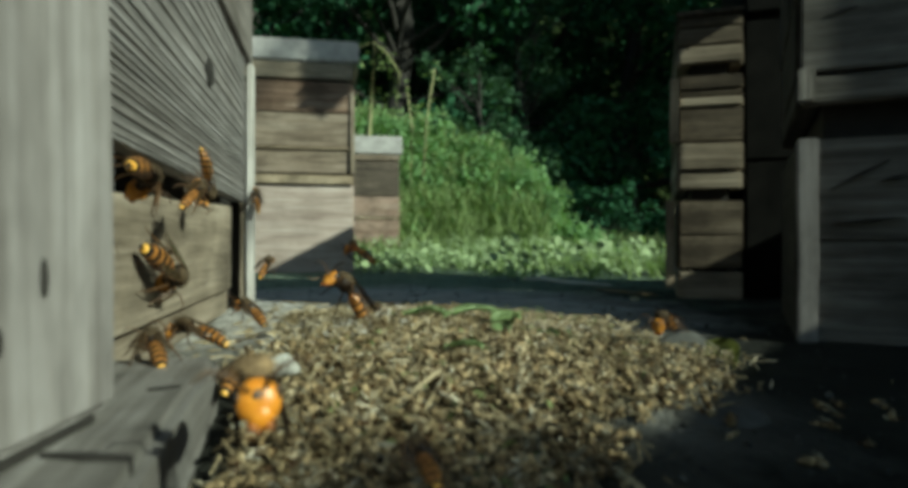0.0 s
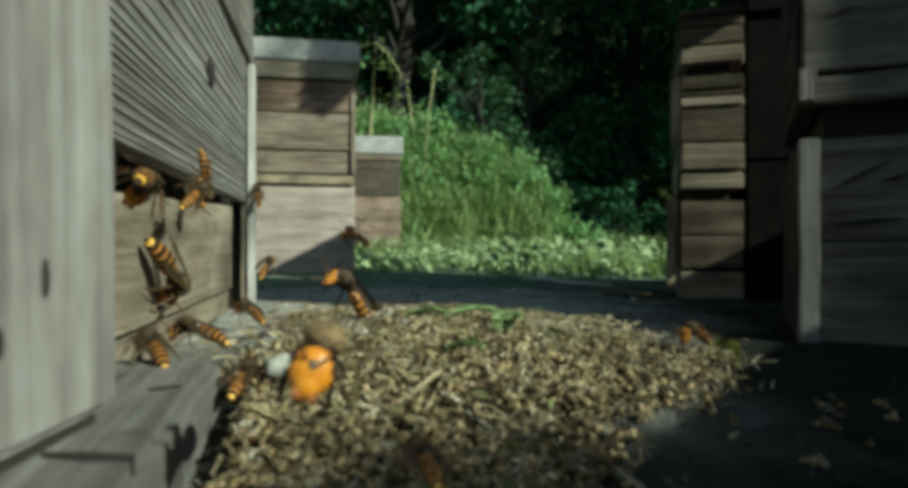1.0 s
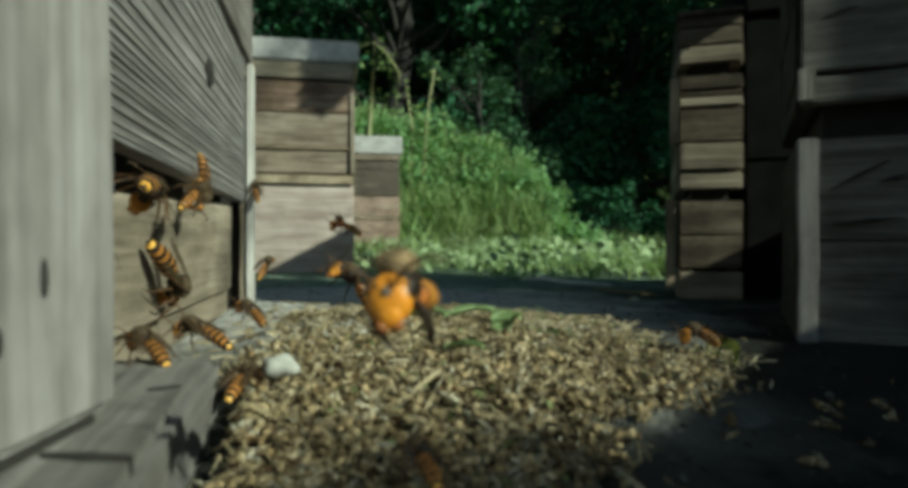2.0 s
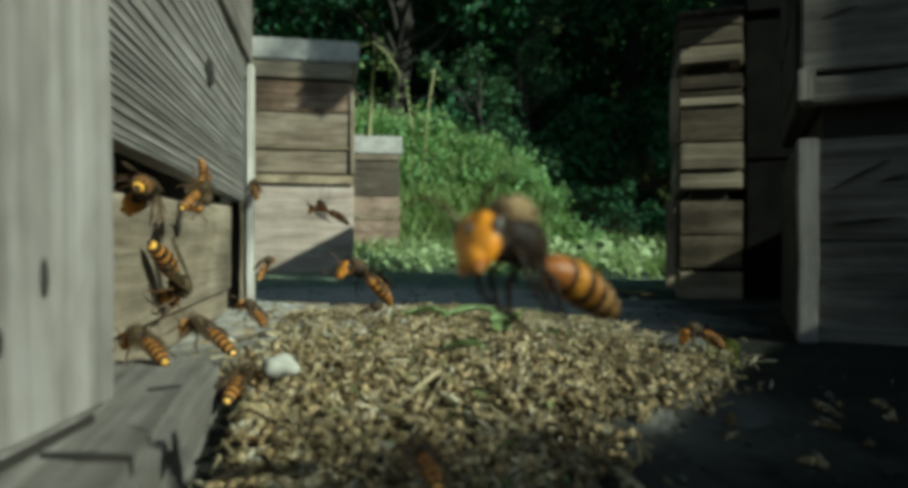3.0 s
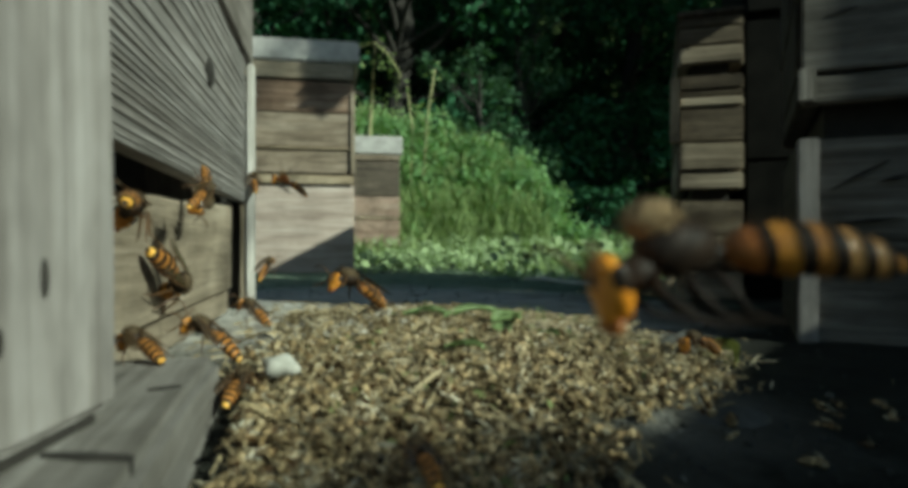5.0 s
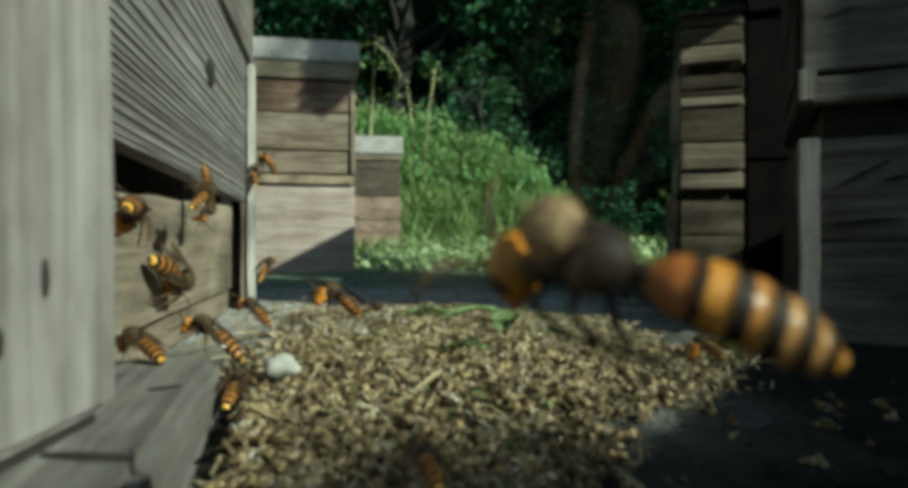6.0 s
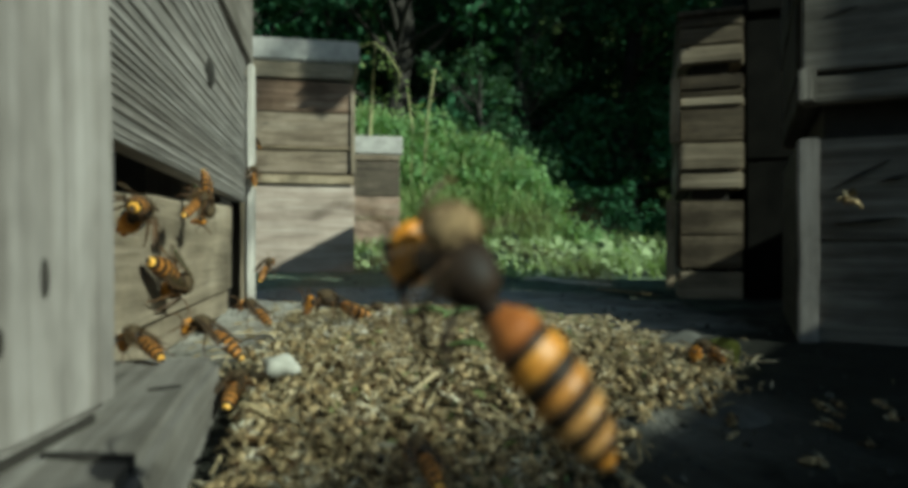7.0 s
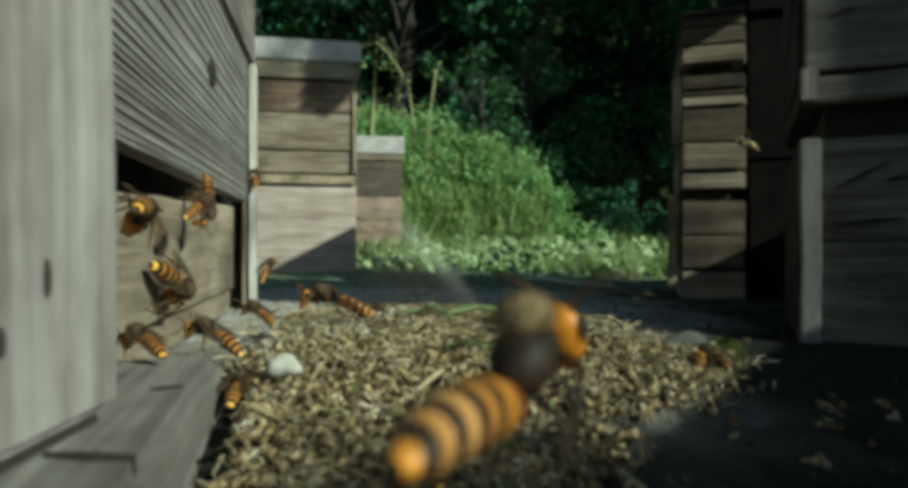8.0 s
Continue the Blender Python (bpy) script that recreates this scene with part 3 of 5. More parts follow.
def forest():
    rng = random.Random(9)
    for x, y, tall, r in ((-2.6, 7.6, 5, 1.6), (-0.9, 6.4, 4.6, 1.3), (0.6, 6.1, 4.2, 1.3), (2.1, 7.0, 4.8, 1.3), (3.5, 7.3, 4.8, 1.4),
                          (4.6, 5.4, 5, 1.5), (0.1, 8.2, 6, 1.9), (2.4, 8.0, 6.2, 1.9), (4.6, 7.9, 6, 1.9), (6.4, 6.5, 6, 1.8), (-4.3, 9, 6, 2),
                          (-2.2, 10.5, 7, 2.3), (1.2, 10.8, 7.5, 2.4), (4.5, 10.8, 7.5, 2.4), (7.6, 9.4, 7, 2.4)):
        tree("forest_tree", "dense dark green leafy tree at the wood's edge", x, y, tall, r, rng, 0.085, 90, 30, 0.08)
    pts = []
    for _ in range(16000):
        x, z = rng.uniform(-6, 12), 5.2 * rng.random() ** 1.2
        pts.append((x, 9.2 + 1.2 * noise.noise(Vector((x, z, 4))) + rng.uniform(0, 0.5), height(x, 9) + z))
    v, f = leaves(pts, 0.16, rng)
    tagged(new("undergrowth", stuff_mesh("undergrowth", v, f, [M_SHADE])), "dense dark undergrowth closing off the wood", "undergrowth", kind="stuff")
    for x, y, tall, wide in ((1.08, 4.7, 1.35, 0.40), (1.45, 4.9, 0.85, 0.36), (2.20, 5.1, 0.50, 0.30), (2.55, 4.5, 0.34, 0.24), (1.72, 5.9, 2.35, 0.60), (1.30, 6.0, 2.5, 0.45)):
        # shrubs past x 2.0 take the darker leaves, shade put into their colour
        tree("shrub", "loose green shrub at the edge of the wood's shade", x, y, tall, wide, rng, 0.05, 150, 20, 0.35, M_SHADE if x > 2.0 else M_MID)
    # unseen big tree, added with high boughs to keep the wood in shade
    t = thing("overhanging_tree", "unseen large tree with high boughs, added to shade the wood", "tree", Matrix.Translation((8.2, 1.2, 0)))
    bm = bmesh.new()
    limb(bm, (0, 0, -0.1), (-0.3, 0.2, 7.5), 0.28, 0.07, 12)
    centres = []
    for _ in range(170):
        x, y, z = rng.uniform(-3.6, 4.0), rng.uniform(0.2, 1.4), rng.uniform(4.9, 10.0)
        if _ > 85:
            x, z = rng.uniform(-3.0, 1.2), rng.uniform(3.4, 6.6)
        centres.append((x, y, z, rng.uniform(0.4, 0.7)))
        if rng.random() < 0.4:
            limb(bm, (-0.2, 0.1, z * 0.7), (x, y, z), 0.05, 0.01, 5)
    part("trunk", bm, M_BARK, t)
    v, f = leaves(clumps(centres, 13, rng), 0.24, rng)
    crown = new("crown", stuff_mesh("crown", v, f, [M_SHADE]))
    crown.parent = t


forest()


def bough_tree():
    """An unseen tree added behind the viewer; its long bough casts leaf shadows."""
    rng = random.Random(5)
    t = thing("bough_tree", "unseen leafy tree added to cast leaf shadows on hive and litter", "tree", Matrix.Translation((9.5, -5.0, 0)))
    bm = bmesh.new()
    limb(bm, (0, 0, -0.1), (0.2, 0.1, 7.0), 0.25, 0.08, 10)
    limb(bm, (0, 0, 5.4), (-4.29, 0.92, 4.95), 0.08, 0.03, 6)
    limb(bm, (-4.29, 0.92, 4.95), (-7.77, 4.64, 2.07), 0.03, 0.013, 6)
    limb(bm, (-7.77, 4.64, 2.07), (-7.72, 4.64, 1.90), 0.013, 0.006, 6)
    limb(bm, (-4.29, 0.92, 4.95), (-7.55, 3.35, 1.72), 0.03, 0.008, 6)
    limb(bm, (-7.77, 4.64, 2.07), (-8.58, 5.55, 1.28), 0.010, 0.004, 6)
    part("trunk", bm, M_BARK, t)
    # a dense spray at the bough's tip, shaped to shadow the second hive
    hang = [(-0.018, 0.58), (-0.055, 0.43), (-0.040, 0.375), (-0.002, 0.385), (0.035, 0.42), (0.085, 0.45), (0.085, 0.58)]
    pts = []
    while len(pts) < 800:
        x, z = rng.uniform(-0.06, 0.09), rng.uniform(0.36, 0.59)
        if inside(x, z, hang):
            k = rng.uniform(1.40, 1.62)
            pts.append((x + SUN.x * k - 9.5, 1.5 + SUN.y * k + 5.0, z + SUN.z * k))
    # thin sprays on a second bough, set sunward of the litter to dapple it
    spray = [(rng.uniform(-0.005, 0.27), 0.07 + 0.076 * rng.random() ** 0.7) for _ in range(330)]
    for _ in range(24):
        k, off = rng.random(), abs(rng.gauss(0, 0.018))
        spray.append((0.075 + 0.105 * k - 0.82 * (off - 0.02), 0.155 + 0.15 * k + 0.57 * (off - 0.02)))
    spray += [(rng.uniform(-0.03, 0.03), rng.uniform(0.10, 0.16)) for _ in range(20)]
    for x, y in spray:
        k = rng.uniform(2.3, 2.9)
        pts.append((x + SUN.x * k - 9.5, y + SUN.y * k + 5.0, 0.015 + SUN.z * k))
    pts += [(rng.gauss(0, 0.9), rng.gauss(0, 0.9), 6.6 + rng.gauss(0, 0.7)) for _ in range(1200)]
    v, f = leaves(pts[:800], 0.030, rng)
    v2, f2 = leaves(pts[800:1174], 0.022, rng)
    v3, f3 = leaves(pts[1174:], 0.06, rng)
    f2, f3 = [tuple(i + len(v) for i in q) for q in f2], [tuple(i + len(v) + len(v2) for i in q) for q in f3]
    v, f = np.concatenate((v, v2, v3)), f + f2 + f3
    new("crown", stuff_mesh("crown", v, f, [M_SHADE])).parent = t


bough_tree()


# ---- hornets ----
def shell(name, dark, light, scale, rough, bump=0.0002):
    return plain(name, dark, light, scale, rough, 0.0, bump, 0.45)


M_ORANGE = shell("orange_chitin", (0.56, 0.19, 0.014), (0.74, 0.30, 0.025), 420, 0.34, 0.0001)
M_AMBER = shell("amber_head", (0.38, 0.14, 0.016), (0.60, 0.27, 0.035), 260, 0.45)
M_BAND = shell("amber_band", (0.27, 0.105, 0.02), (0.50, 0.225, 0.05), 300, 0.34)
M_CREAM = shell("cream_band", (0.32, 0.15, 0.04), (0.56, 0.31, 0.11), 300, 0.32)
M_RUST = shell("rust_band", (0.22, 0.065, 0.012), (0.40, 0.14, 0.028), 300, 0.4)
M_BLACK = plain("dark_chitin", (0.010, 0.007, 0.005), (0.032, 0.019, 0.011), 300, 0.6, 0.0, 0.0002, 0.2)
M_FUR = shell("tan_fur", (0.055, 0.032, 0.014), (0.38, 0.265, 0.135), 330, 0.9, 0.0006)
M_BROWNFUR = shell("dark_brown_fur", (0.035, 0.024, 0.012), (0.11, 0.075, 0.035), 900, 0.9, 0.0006)
M_YELLOW = shell("yellow_tip", (0.62, 0.30, 0.035), (0.74, 0.44, 0.09), 300, 0.35)
M_LEG = shell("brown_leg", (0.035, 0.020, 0.010), (0.12, 0.06, 0.02), 300, 0.5)
M_EYE = shell("black_eye", (0.012, 0.008, 0.006), (0.03, 0.018, 0.01), 300, 0.45)


def wing_material(name, vein, cell):
    p = Mat(name, 0.25, 0, 0.6)
    w = p.n("ShaderNodeTexVoronoi", Scale=700.0)
    w.feature = "DISTANCE_TO_EDGE"
    p.link(p.coords(), w.inputs["Vector"])
    veins = p.ramp(w.outputs["Distance"], [(0.02, (vein,) * 3), (0.08, (cell,) * 3)])
    p.b.inputs["Base Color"].default_value = (0.05, 0.032, 0.016, 1)
    p.link(veins, p.b.inputs["Alpha"])
    return p.m


M_WING = wing_material("amber_wing", 0.85, 0.55)
M_BLUR = wing_material("clear_wing", 0.30, 0.14)


def ellipsoid(bm, c, r, turn=None, u=18, v=12):
    m = Matrix.Translation(c) @ (turn or Matrix.Identity(4)) @ Matrix.Diagonal((*r, 1))
    made = bmesh.ops.create_uvsphere(bm, u_segments=u, v_segments=v, radius=1, matrix=m)
    for vert in made["verts"]:
        for f in vert.link_faces:
            f.smooth = True
    return made["verts"]


def tube(bm, points, radii, n=6):
    """A jointed tube through the points."""
    pts = [Vector(p) for p in points]
    rings = []
    for i, p in enumerate(pts):
        d = (pts[min(i + 1, len(pts) - 1)] - pts[max(i - 1, 0)]).normalized()
        q = d.to_track_quat("Z", "Y")
        rings.append([bm.verts.new(p + q @ Vector((math.cos(a), math.sin(a), 0)) * radii[i]) for a in (2 * math.pi * k / n for k in range(n))])
    for a, b in zip(rings, rings[1:]):
        for k in range(n):
            bm.faces.new((a[k], a[(k + 1) % n], b[(k + 1) % n], b[k])).smooth = True
    bm.faces.new(rings[0][::-1]), bm.faces.new(rings[-1])


def wing_mesh(length, wide):
    """A wing along +x from its root, with camber and a slight edge thickness."""
    bm = bmesh.new()
    n, rows = 12, []
    for i in range(n + 1):
        f = i / n
        chord = wide * (0.25 + 1.5 * f * (1 - f) ** 0.5) if f < 1 else wide * 0.05
        lead = 0.10 * wide * math.sin(math.pi * f)
        rows.append([bm.verts.new((length * f, lead - chord * k / 4, 0.04 * length * math.sin(math.pi * k / 4) * f + 0.00004)) for k in range(5)])
    for a, b in zip(rows, rows[1:]):
        for k in range(4):
            bm.faces.new((a[k], b[k], b[k + 1], a[k + 1])).smooth = True
    return bm


FOLDED = {("forewing", 1): pose(0.0030, 0.001, 0.0042, 6, 12, -82), ("forewing", -1): pose(-0.0030, 0.001, 0.0042, 6, 12, -98),
          ("hindwing", 1): pose(0.0032, -0.002, 0.0036, 6, 13, -78), ("hindwing", -1): pose(-0.0032, -0.002, 0.0036, 6, 13, -102)}
HEAD_AT, TAIL_AT = Vector((0, 0.0094, -0.0046)), Vector((0, -0.0296, -0.0064))


def spread(kind, side, lift):
    """The pose of a spread wing, raised by lift degrees."""
    root = (0.0034 * side, 0.002 if kind == "forewing" else -0.0015, 0.0036)
    turn = pose(0, 0, 0, 0, -lift, 8 if kind == "forewing" else -22)
    return Matrix.Translation(root) @ (turn if side > 0 else Matrix.Diagonal((-1, 1, 1, 1)) @ turn @ Matrix.Diagonal((-1, 1, 1, 1)) @ pose(0, 0, 0, 0, 0, 180) @ pose(0, 0, 0, 180, 0, 0))


def hornet(label, flying=False, hull=None):
    h = thing("hornet", label, "hornet", group="hornets")
    # head: broad orange face, dark side eyes, jaws and feelers
    face = HEAD_AT
    tilt = pose(0, 0, 0, -14 if flying else -6, 0, 0)
    bm = bmesh.new()
    ellipsoid(bm, (0, 0, 0), (0.0043, 0.0022, 0.0046), None, 28, 20)
    ellipsoid(bm, (0, 0.0009, -0.0024), (0.0026, 0.0014, 0.0027), None, 16, 12)
    head = part("head", bm, M_ORANGE if flying else M_AMBER, h, "bright orange head" if flying else "amber head", Matrix.Translation(face) @ tilt)
    for s in (1, -1):
        bm = bmesh.new()
        ellipsoid(bm, (0, 0, 0), (0.0007, 0.0012, 0.0023), None, 14, 10)
        part("eye", bm, M_EYE, head, "black compound eye", Matrix.Translation((0.0039 * s, 0.0000, 0.0010)) @ pose(0, 0, 0, 0, 12 * s, 20 * s))
        bm = bmesh.new()
        tube(bm, [(0.0017 * s, 0.0008, -0.0036), (0.0016 * s, 0.0013, -0.0048), (0.0003 * s, 0.0014, -0.0056)], [0.0009, 0.0009, 0.0003], 8)
        part("jaw", bm, M_RUST, head, "rust-brown jaw")
        bm = bmesh.new()
        tube(bm, [(0.0014 * s, 0.0022, 0.0022), (0.0044 * s, 0.0036, 0.0056), (0.0082 * s, 0.0044, 0.0072), (0.0112 * s, 0.0056, 0.0056)], [0.00035, 0.0004, 0.00032, 0.0002])
        part("antenna", bm, M_LEG, head, "brown feeler")
    bm = bmesh.new()
    ellipsoid(bm, (0, 0.0018, 0.0013), (0.0012, 0.0006, 0.0011), None, 14, 10)
    part("brow_mark", bm, M_UMBER, head, "small dark brow mark")
    bm = bmesh.new()
    ellipsoid(bm, (0.0001, 0.0023, 0.0014), (0.0006, 0.0004, 0.0006), None, 10, 8)
    part("brow_knob", bm, M_RED, head, "pinkish brown knob on the brow")
    # thorax with furry back
    bm = bmesh.new()
    ellipsoid(bm, (0, 0, 0), (0.0042, 0.0058, 0.0041), None, 20, 14)
    ellipsoid(bm, (0, 0.0052, -0.0030), (0.0022, 0.0032, 0.0026), None, 12, 8)
    ellipsoid(bm, (0, -0.0060, -0.0012), (0.0014, 0.0030, 0.0014), None, 10, 8)
    thorax = part("thorax", bm, hull or M_BLACK, h, "dark thorax")
    bm = bmesh.new()
    for v in ellipsoid(bm, (0, 0, 0), (0.0037, 0.0034, 0.0028) if flying else (0.0043, 0.0054, 0.0034), None, 26, 18):
        v.co *= 1 + 0.16 * noise.noise(v.co * 1100)
    for k in range(420):
        a, b = k * 2.39996, math.acos(1 - 1.25 * (k + 0.5) / 420)
        d = Vector((math.cos(a) * math.sin(b), math.sin(a) * math.sin(b), math.cos(b)))
        r = Vector((d.x * (0.0037 if flying else 0.0043), d.y * (0.0034 if flying else 0.0054), d.z * (0.0027 if flying else 0.0034)))
        side = d.cross(Vector((0.3, 1, 0.2))).normalized() * 0.00012
        tip = r + (d + Vector((0.5 * math.sin(k * 7.1), 0.5 * math.sin(k * 3.7) - 0.4, 0))) * 0.0009
        bm.faces.new([bm.verts.new(q) for q in (r * 0.95 - side, r * 0.95 + side, tip)])
    part("fur", bm, M_FUR if flying else M_BROWNFUR, thorax, "tan fur on the back" if flying else "dark brown fur on the back", Matrix.Translation((0, 0.0032, 0.0036) if flying else (0, 0.0012, 0.0018)))
    # abdomen of overlapping banded plates, drooping behind
    edges = [-0.0068, -0.0114, -0.0156, -0.0197, -0.0235, -0.0269, -0.0300]
    radius = [r for r in (0.0011, 0.0034, 0.0039, 0.0039, 0.0035, 0.0027, 0.0007)]
    ab = bmesh.new()
    ellipsoid(ab, (0, -0.0180, -0.0026), (0.0027, 0.0096, 0.0024), pose(0, 0, 0, 12, 0, 0), 14, 10)
    abdomen = part("abdomen", ab, M_BLACK, h, "long banded abdomen")

    def droop(y):
        return -0.0012 - 0.0050 * ((y + 0.0068) / 0.0232) ** 2

    for i in range(6):
        bm = bmesh.new()
        y0, y1, r0, r1 = edges[i], edges[i + 1], radius[i], radius[i + 1]
        steps, n, rings = 5, 20, []
        for k in range(steps + 1):
            f = k / steps
            y = y0 + (y1 - y0) * f - 0.0004 * (f > 0.99)
            r = r0 + (r1 - r0) * (math.sin(f * math.pi / 2) if r1 > r0 else 1 - math.cos(f * math.pi / 2)) + 0.00018 * f
            rings.append([bm.verts.new((math.cos(a) * r, y, droop(y) + math.sin(a) * r * 0.9)) for a in (2 * math.pi * j / n for j in range(n))])
        for k, (a, b) in enumerate(zip(rings, rings[1:])):
            for j in range(n):
                fc = bm.faces.new((a[j], b[j], b[(j + 1) % n], a[(j + 1) % n]))
                fc.smooth, fc.material_index = True, 1 if k >= (2 if i < 2 else 3) else 0
        bm.faces.new(rings[-1])
        front = [M_RUST, M_BLACK, M_BLACK, M_BLACK, M_BLACK, M_BLACK][i]
        back = [M_RUST if flying else M_BAND, M_AMBER if flying else M_BAND, M_BAND, M_CREAM if flying else M_BAND, M_CREAM if flying else M_BAND, M_AMBER if flying else M_YELLOW][i]
        part("tergite", bm, [front, back], abdomen, ("orange tip" if flying else "yellow tip") if i == 5 else "dark plate with an amber band")
    # wings
    for (kind, s), m in FOLDED.items():
        bm = wing_mesh(*((0.0245, 0.0074) if kind == "forewing" else (0.0165, 0.0056)))
        wing = part(kind, bm, M_BLUR if flying else M_WING, h, "amber see-through wing", spread(kind, s, 30) if flying else m)
        bm = bmesh.new()
        ln = 0.0245 if kind == "forewing" else 0.0165
        wd = 0.0074 if kind == "forewing" else 0.0056
        tube(bm, [(ln * f, 0.10 * wd * math.sin(math.pi * f), 0.0001) for f in (0, 0.3, 0.6, 0.9)], [0.00014, 0.00013, 0.0001, 0.00006] if flying else [0.0003, 0.00028, 0.0002, 0.0001], 5)
        part("vein", bm, M_LEG, wing, "brown leading vein")
    # legs
    for s in (1, -1):
        for k, (y, out, back) in enumerate(((0.0042, 0.0085, 0.0080), (0.0005, 0.0110, -0.0010), (-0.0032, 0.0110, -0.0125))):
            bm = bmesh.new()
            if flying:
                pts = [(0.002 * s, y, -0.003), (0.0046 * s, y + back * 0.12, -0.0050), (0.0050 * s, y - 0.0035, -0.0088),
                       (0.0042 * s, y - 0.0080, -0.0102), (0.0038 * s, y - 0.0105, -0.0106)]
            else:
                pts = [(0.002 * s, y, -0.003), (out * 0.6 * s, y + back * 0.35, -0.0005), (out * s, y + back * 0.75, -0.0062),
                       (out * 1.1 * s, y + back, -0.0080), (out * 1.2 * s, y + back * 1.25, -0.0084)]
            tube(bm, pts, [0.0005, 0.0006, 0.00045, 0.00025, 0.00015])
            part("leg", bm, M_BLACK if flying else M_LEG, h, "dark brown leg")
    return h


def span(head, tail, up=(0, 0, 1)):
    """The pose in which a hornet reaches from tail to head, its back towards up."""
    head, tail, up = Vector(head), Vector(tail), Vector(up)

    def axes(d, u):
        d = d.normalized()
        x = d.cross(u).normalized()
        return Matrix((x, d, x.cross(d))).transposed()

    r = axes(head - tail, up) @ axes(HEAD_AT - TAIL_AT, Vector((0, 0, 1))).transposed()
    return Matrix.Translation((head + tail) / 2 - r @ ((HEAD_AT + TAIL_AT) / 2)) @ r.to_4x4()


def bend(pitch, yaw):
    """The pose of an abdomen swung about its narrow waist."""
    waist = Matrix.Translation((0, -0.0068, -0.0012))
    return waist @ pose(0, 0, 0, pitch, 0, 0) @ pose(0, 0, 0, 0, 0, yaw) @ waist.inverted()


def wings_beat(h, period, phase=0.0):
    """Keys the four wings of a flying hornet from start to end, a row for every film frame."""
    for c in h.children:
        kind = c.name.split(".")[0]
        if kind in ("forewing", "hindwing"):
            side = 1 if c.matrix_basis.translation.x > 0 else -1
            walk(c, [(k / FPS, spread(kind, side, 14 + 34 * math.sin(2 * math.pi * (k / FPS / period + phase)))) for k in range(0, 241)])


# ---- heap of dead bees and litter between the hives ----
HEAP = [(-0.024, 0.115), (-0.032, 0.200), (-0.028, 0.248), (-0.003, 0.325), (0.022, 0.373), (0.050, 0.428), (0.108, 0.366), (0.150, 0.318),
        (0.162, 0.280), (0.140, 0.232), (0.098, 0.206), (0.070, 0.190), (0.045, 0.115)]


def bee_shape():
    """A small dead bee along y: verts, faces and a material for each face (0 body, 1 pale band, 2 wing, 3 leg)."""
    v, f, mi = [], [], []

    def lathe(stations, mats, n=7):
        base = len(v)
        for y, r, z in stations:
            for k in range(n):
                a = 2 * math.pi * k / n
                v.append((math.cos(a) * r, y, z + math.sin(a) * r))
        for i in range(len(stations) - 1):
            for k in range(n):
                f.append((base + i * n + k, base + i * n + (k + 1) % n, base + (i + 1) * n + (k + 1) % n, base + (i + 1) * n + k))
                mi.append(mats[i % len(mats)])

    lathe([(0.0002, 0.0004, 0), (-0.0014, 0.0015, -0.0002), (-0.0030, 0.0017, -0.0006), (-0.0046, 0.0016, -0.0013), (-0.0062, 0.0012, -0.0023), (-0.0076, 0.0002, -0.0034)], [1, 0, 1, 0, 0])
    lathe([(0.0002, 0.0004, 0), (0.0010, 0.0018, 0.0002), (0.0026, 0.0019, 0.0003), (0.0036, 0.0007, 0)], [1, 1, 0])
    lathe([(0.0036, 0.0004, 0), (0.0042, 0.0014, -0.0003), (0.0052, 0.0012, -0.0006), (0.0056, 0.0002, -0.0008)], [0, 0, 0], 6)
    for s in (1, -1):
        b = len(v)
        v.extend([(0.0008 * s, 0.0018, 0.0018), (0.0022 * s, 0.0006, 0.0023), (0.0034 * s, -0.0036, 0.0014), (0.0016 * s, -0.0030, 0.0020)])
        f.append((b, b + 1, b + 2, b + 3)), mi.append(2)
        for y in (0.0026, 0.0014, 0.0004):
            b = len(v)
            v.extend([(0.0012 * s, y, -0.0012), (0.0012 * s, y + 0.0004, -0.0012), (0.0030 * s, y - 0.0006, -0.0024), (0.0022 * s, y - 0.0012, -0.0040)])
            f.append((b, b + 1, b + 2)), mi.append(3)
            f.append((b + 1, b + 2, b + 3)), mi.append(3)
    return np.array(v), f, mi


def islands(name, stops, rough=0.7, scale=700):
    p = Mat(name, rough, 0, 0.3)
    geo = p.n("ShaderNodeNewGeometry")
    col = p.ramp(geo.outputs["Random Per Island"], stops)
    g = p.noise(p.coords(), scale, 3, 0.7)
    p.color(p.mix(col, p.ramp(g, [(0.3, (0.5, 0.48, 0.45)), (0.65, (1.0, 1.0, 1.0))]), 0.8, "MULTIPLY"))
    return p.bump(g, 0.5, 0.0006).m


M_BEE = islands("dead_bee_body", [(0.0, (0.07, 0.046, 0.022)), (0.5, (0.20, 0.145, 0.07)), (1.0, (0.37, 0.29, 0.16))])
M_BEE2 = islands("dead_bee_band", [(0.0, (0.24, 0.16, 0.07)), (0.6, (0.48, 0.36, 0.19)), (1.0, (0.60, 0.50, 0.33))])
M_BWING = islands("dead_bee_wing", [(0.0, (0.10, 0.085, 0.055)), (0.75, (0.24, 0.21, 0.14)), (1.0, (0.60, 0.56, 0.44))], 0.4)
M_STRAW = islands("straw", [(0.0, (0.09, 0.066, 0.032)), (0.5, (0.30, 0.235, 0.125)), (0.85, (0.48, 0.40, 0.25)), (1.0, (0.66, 0.59, 0.45))])
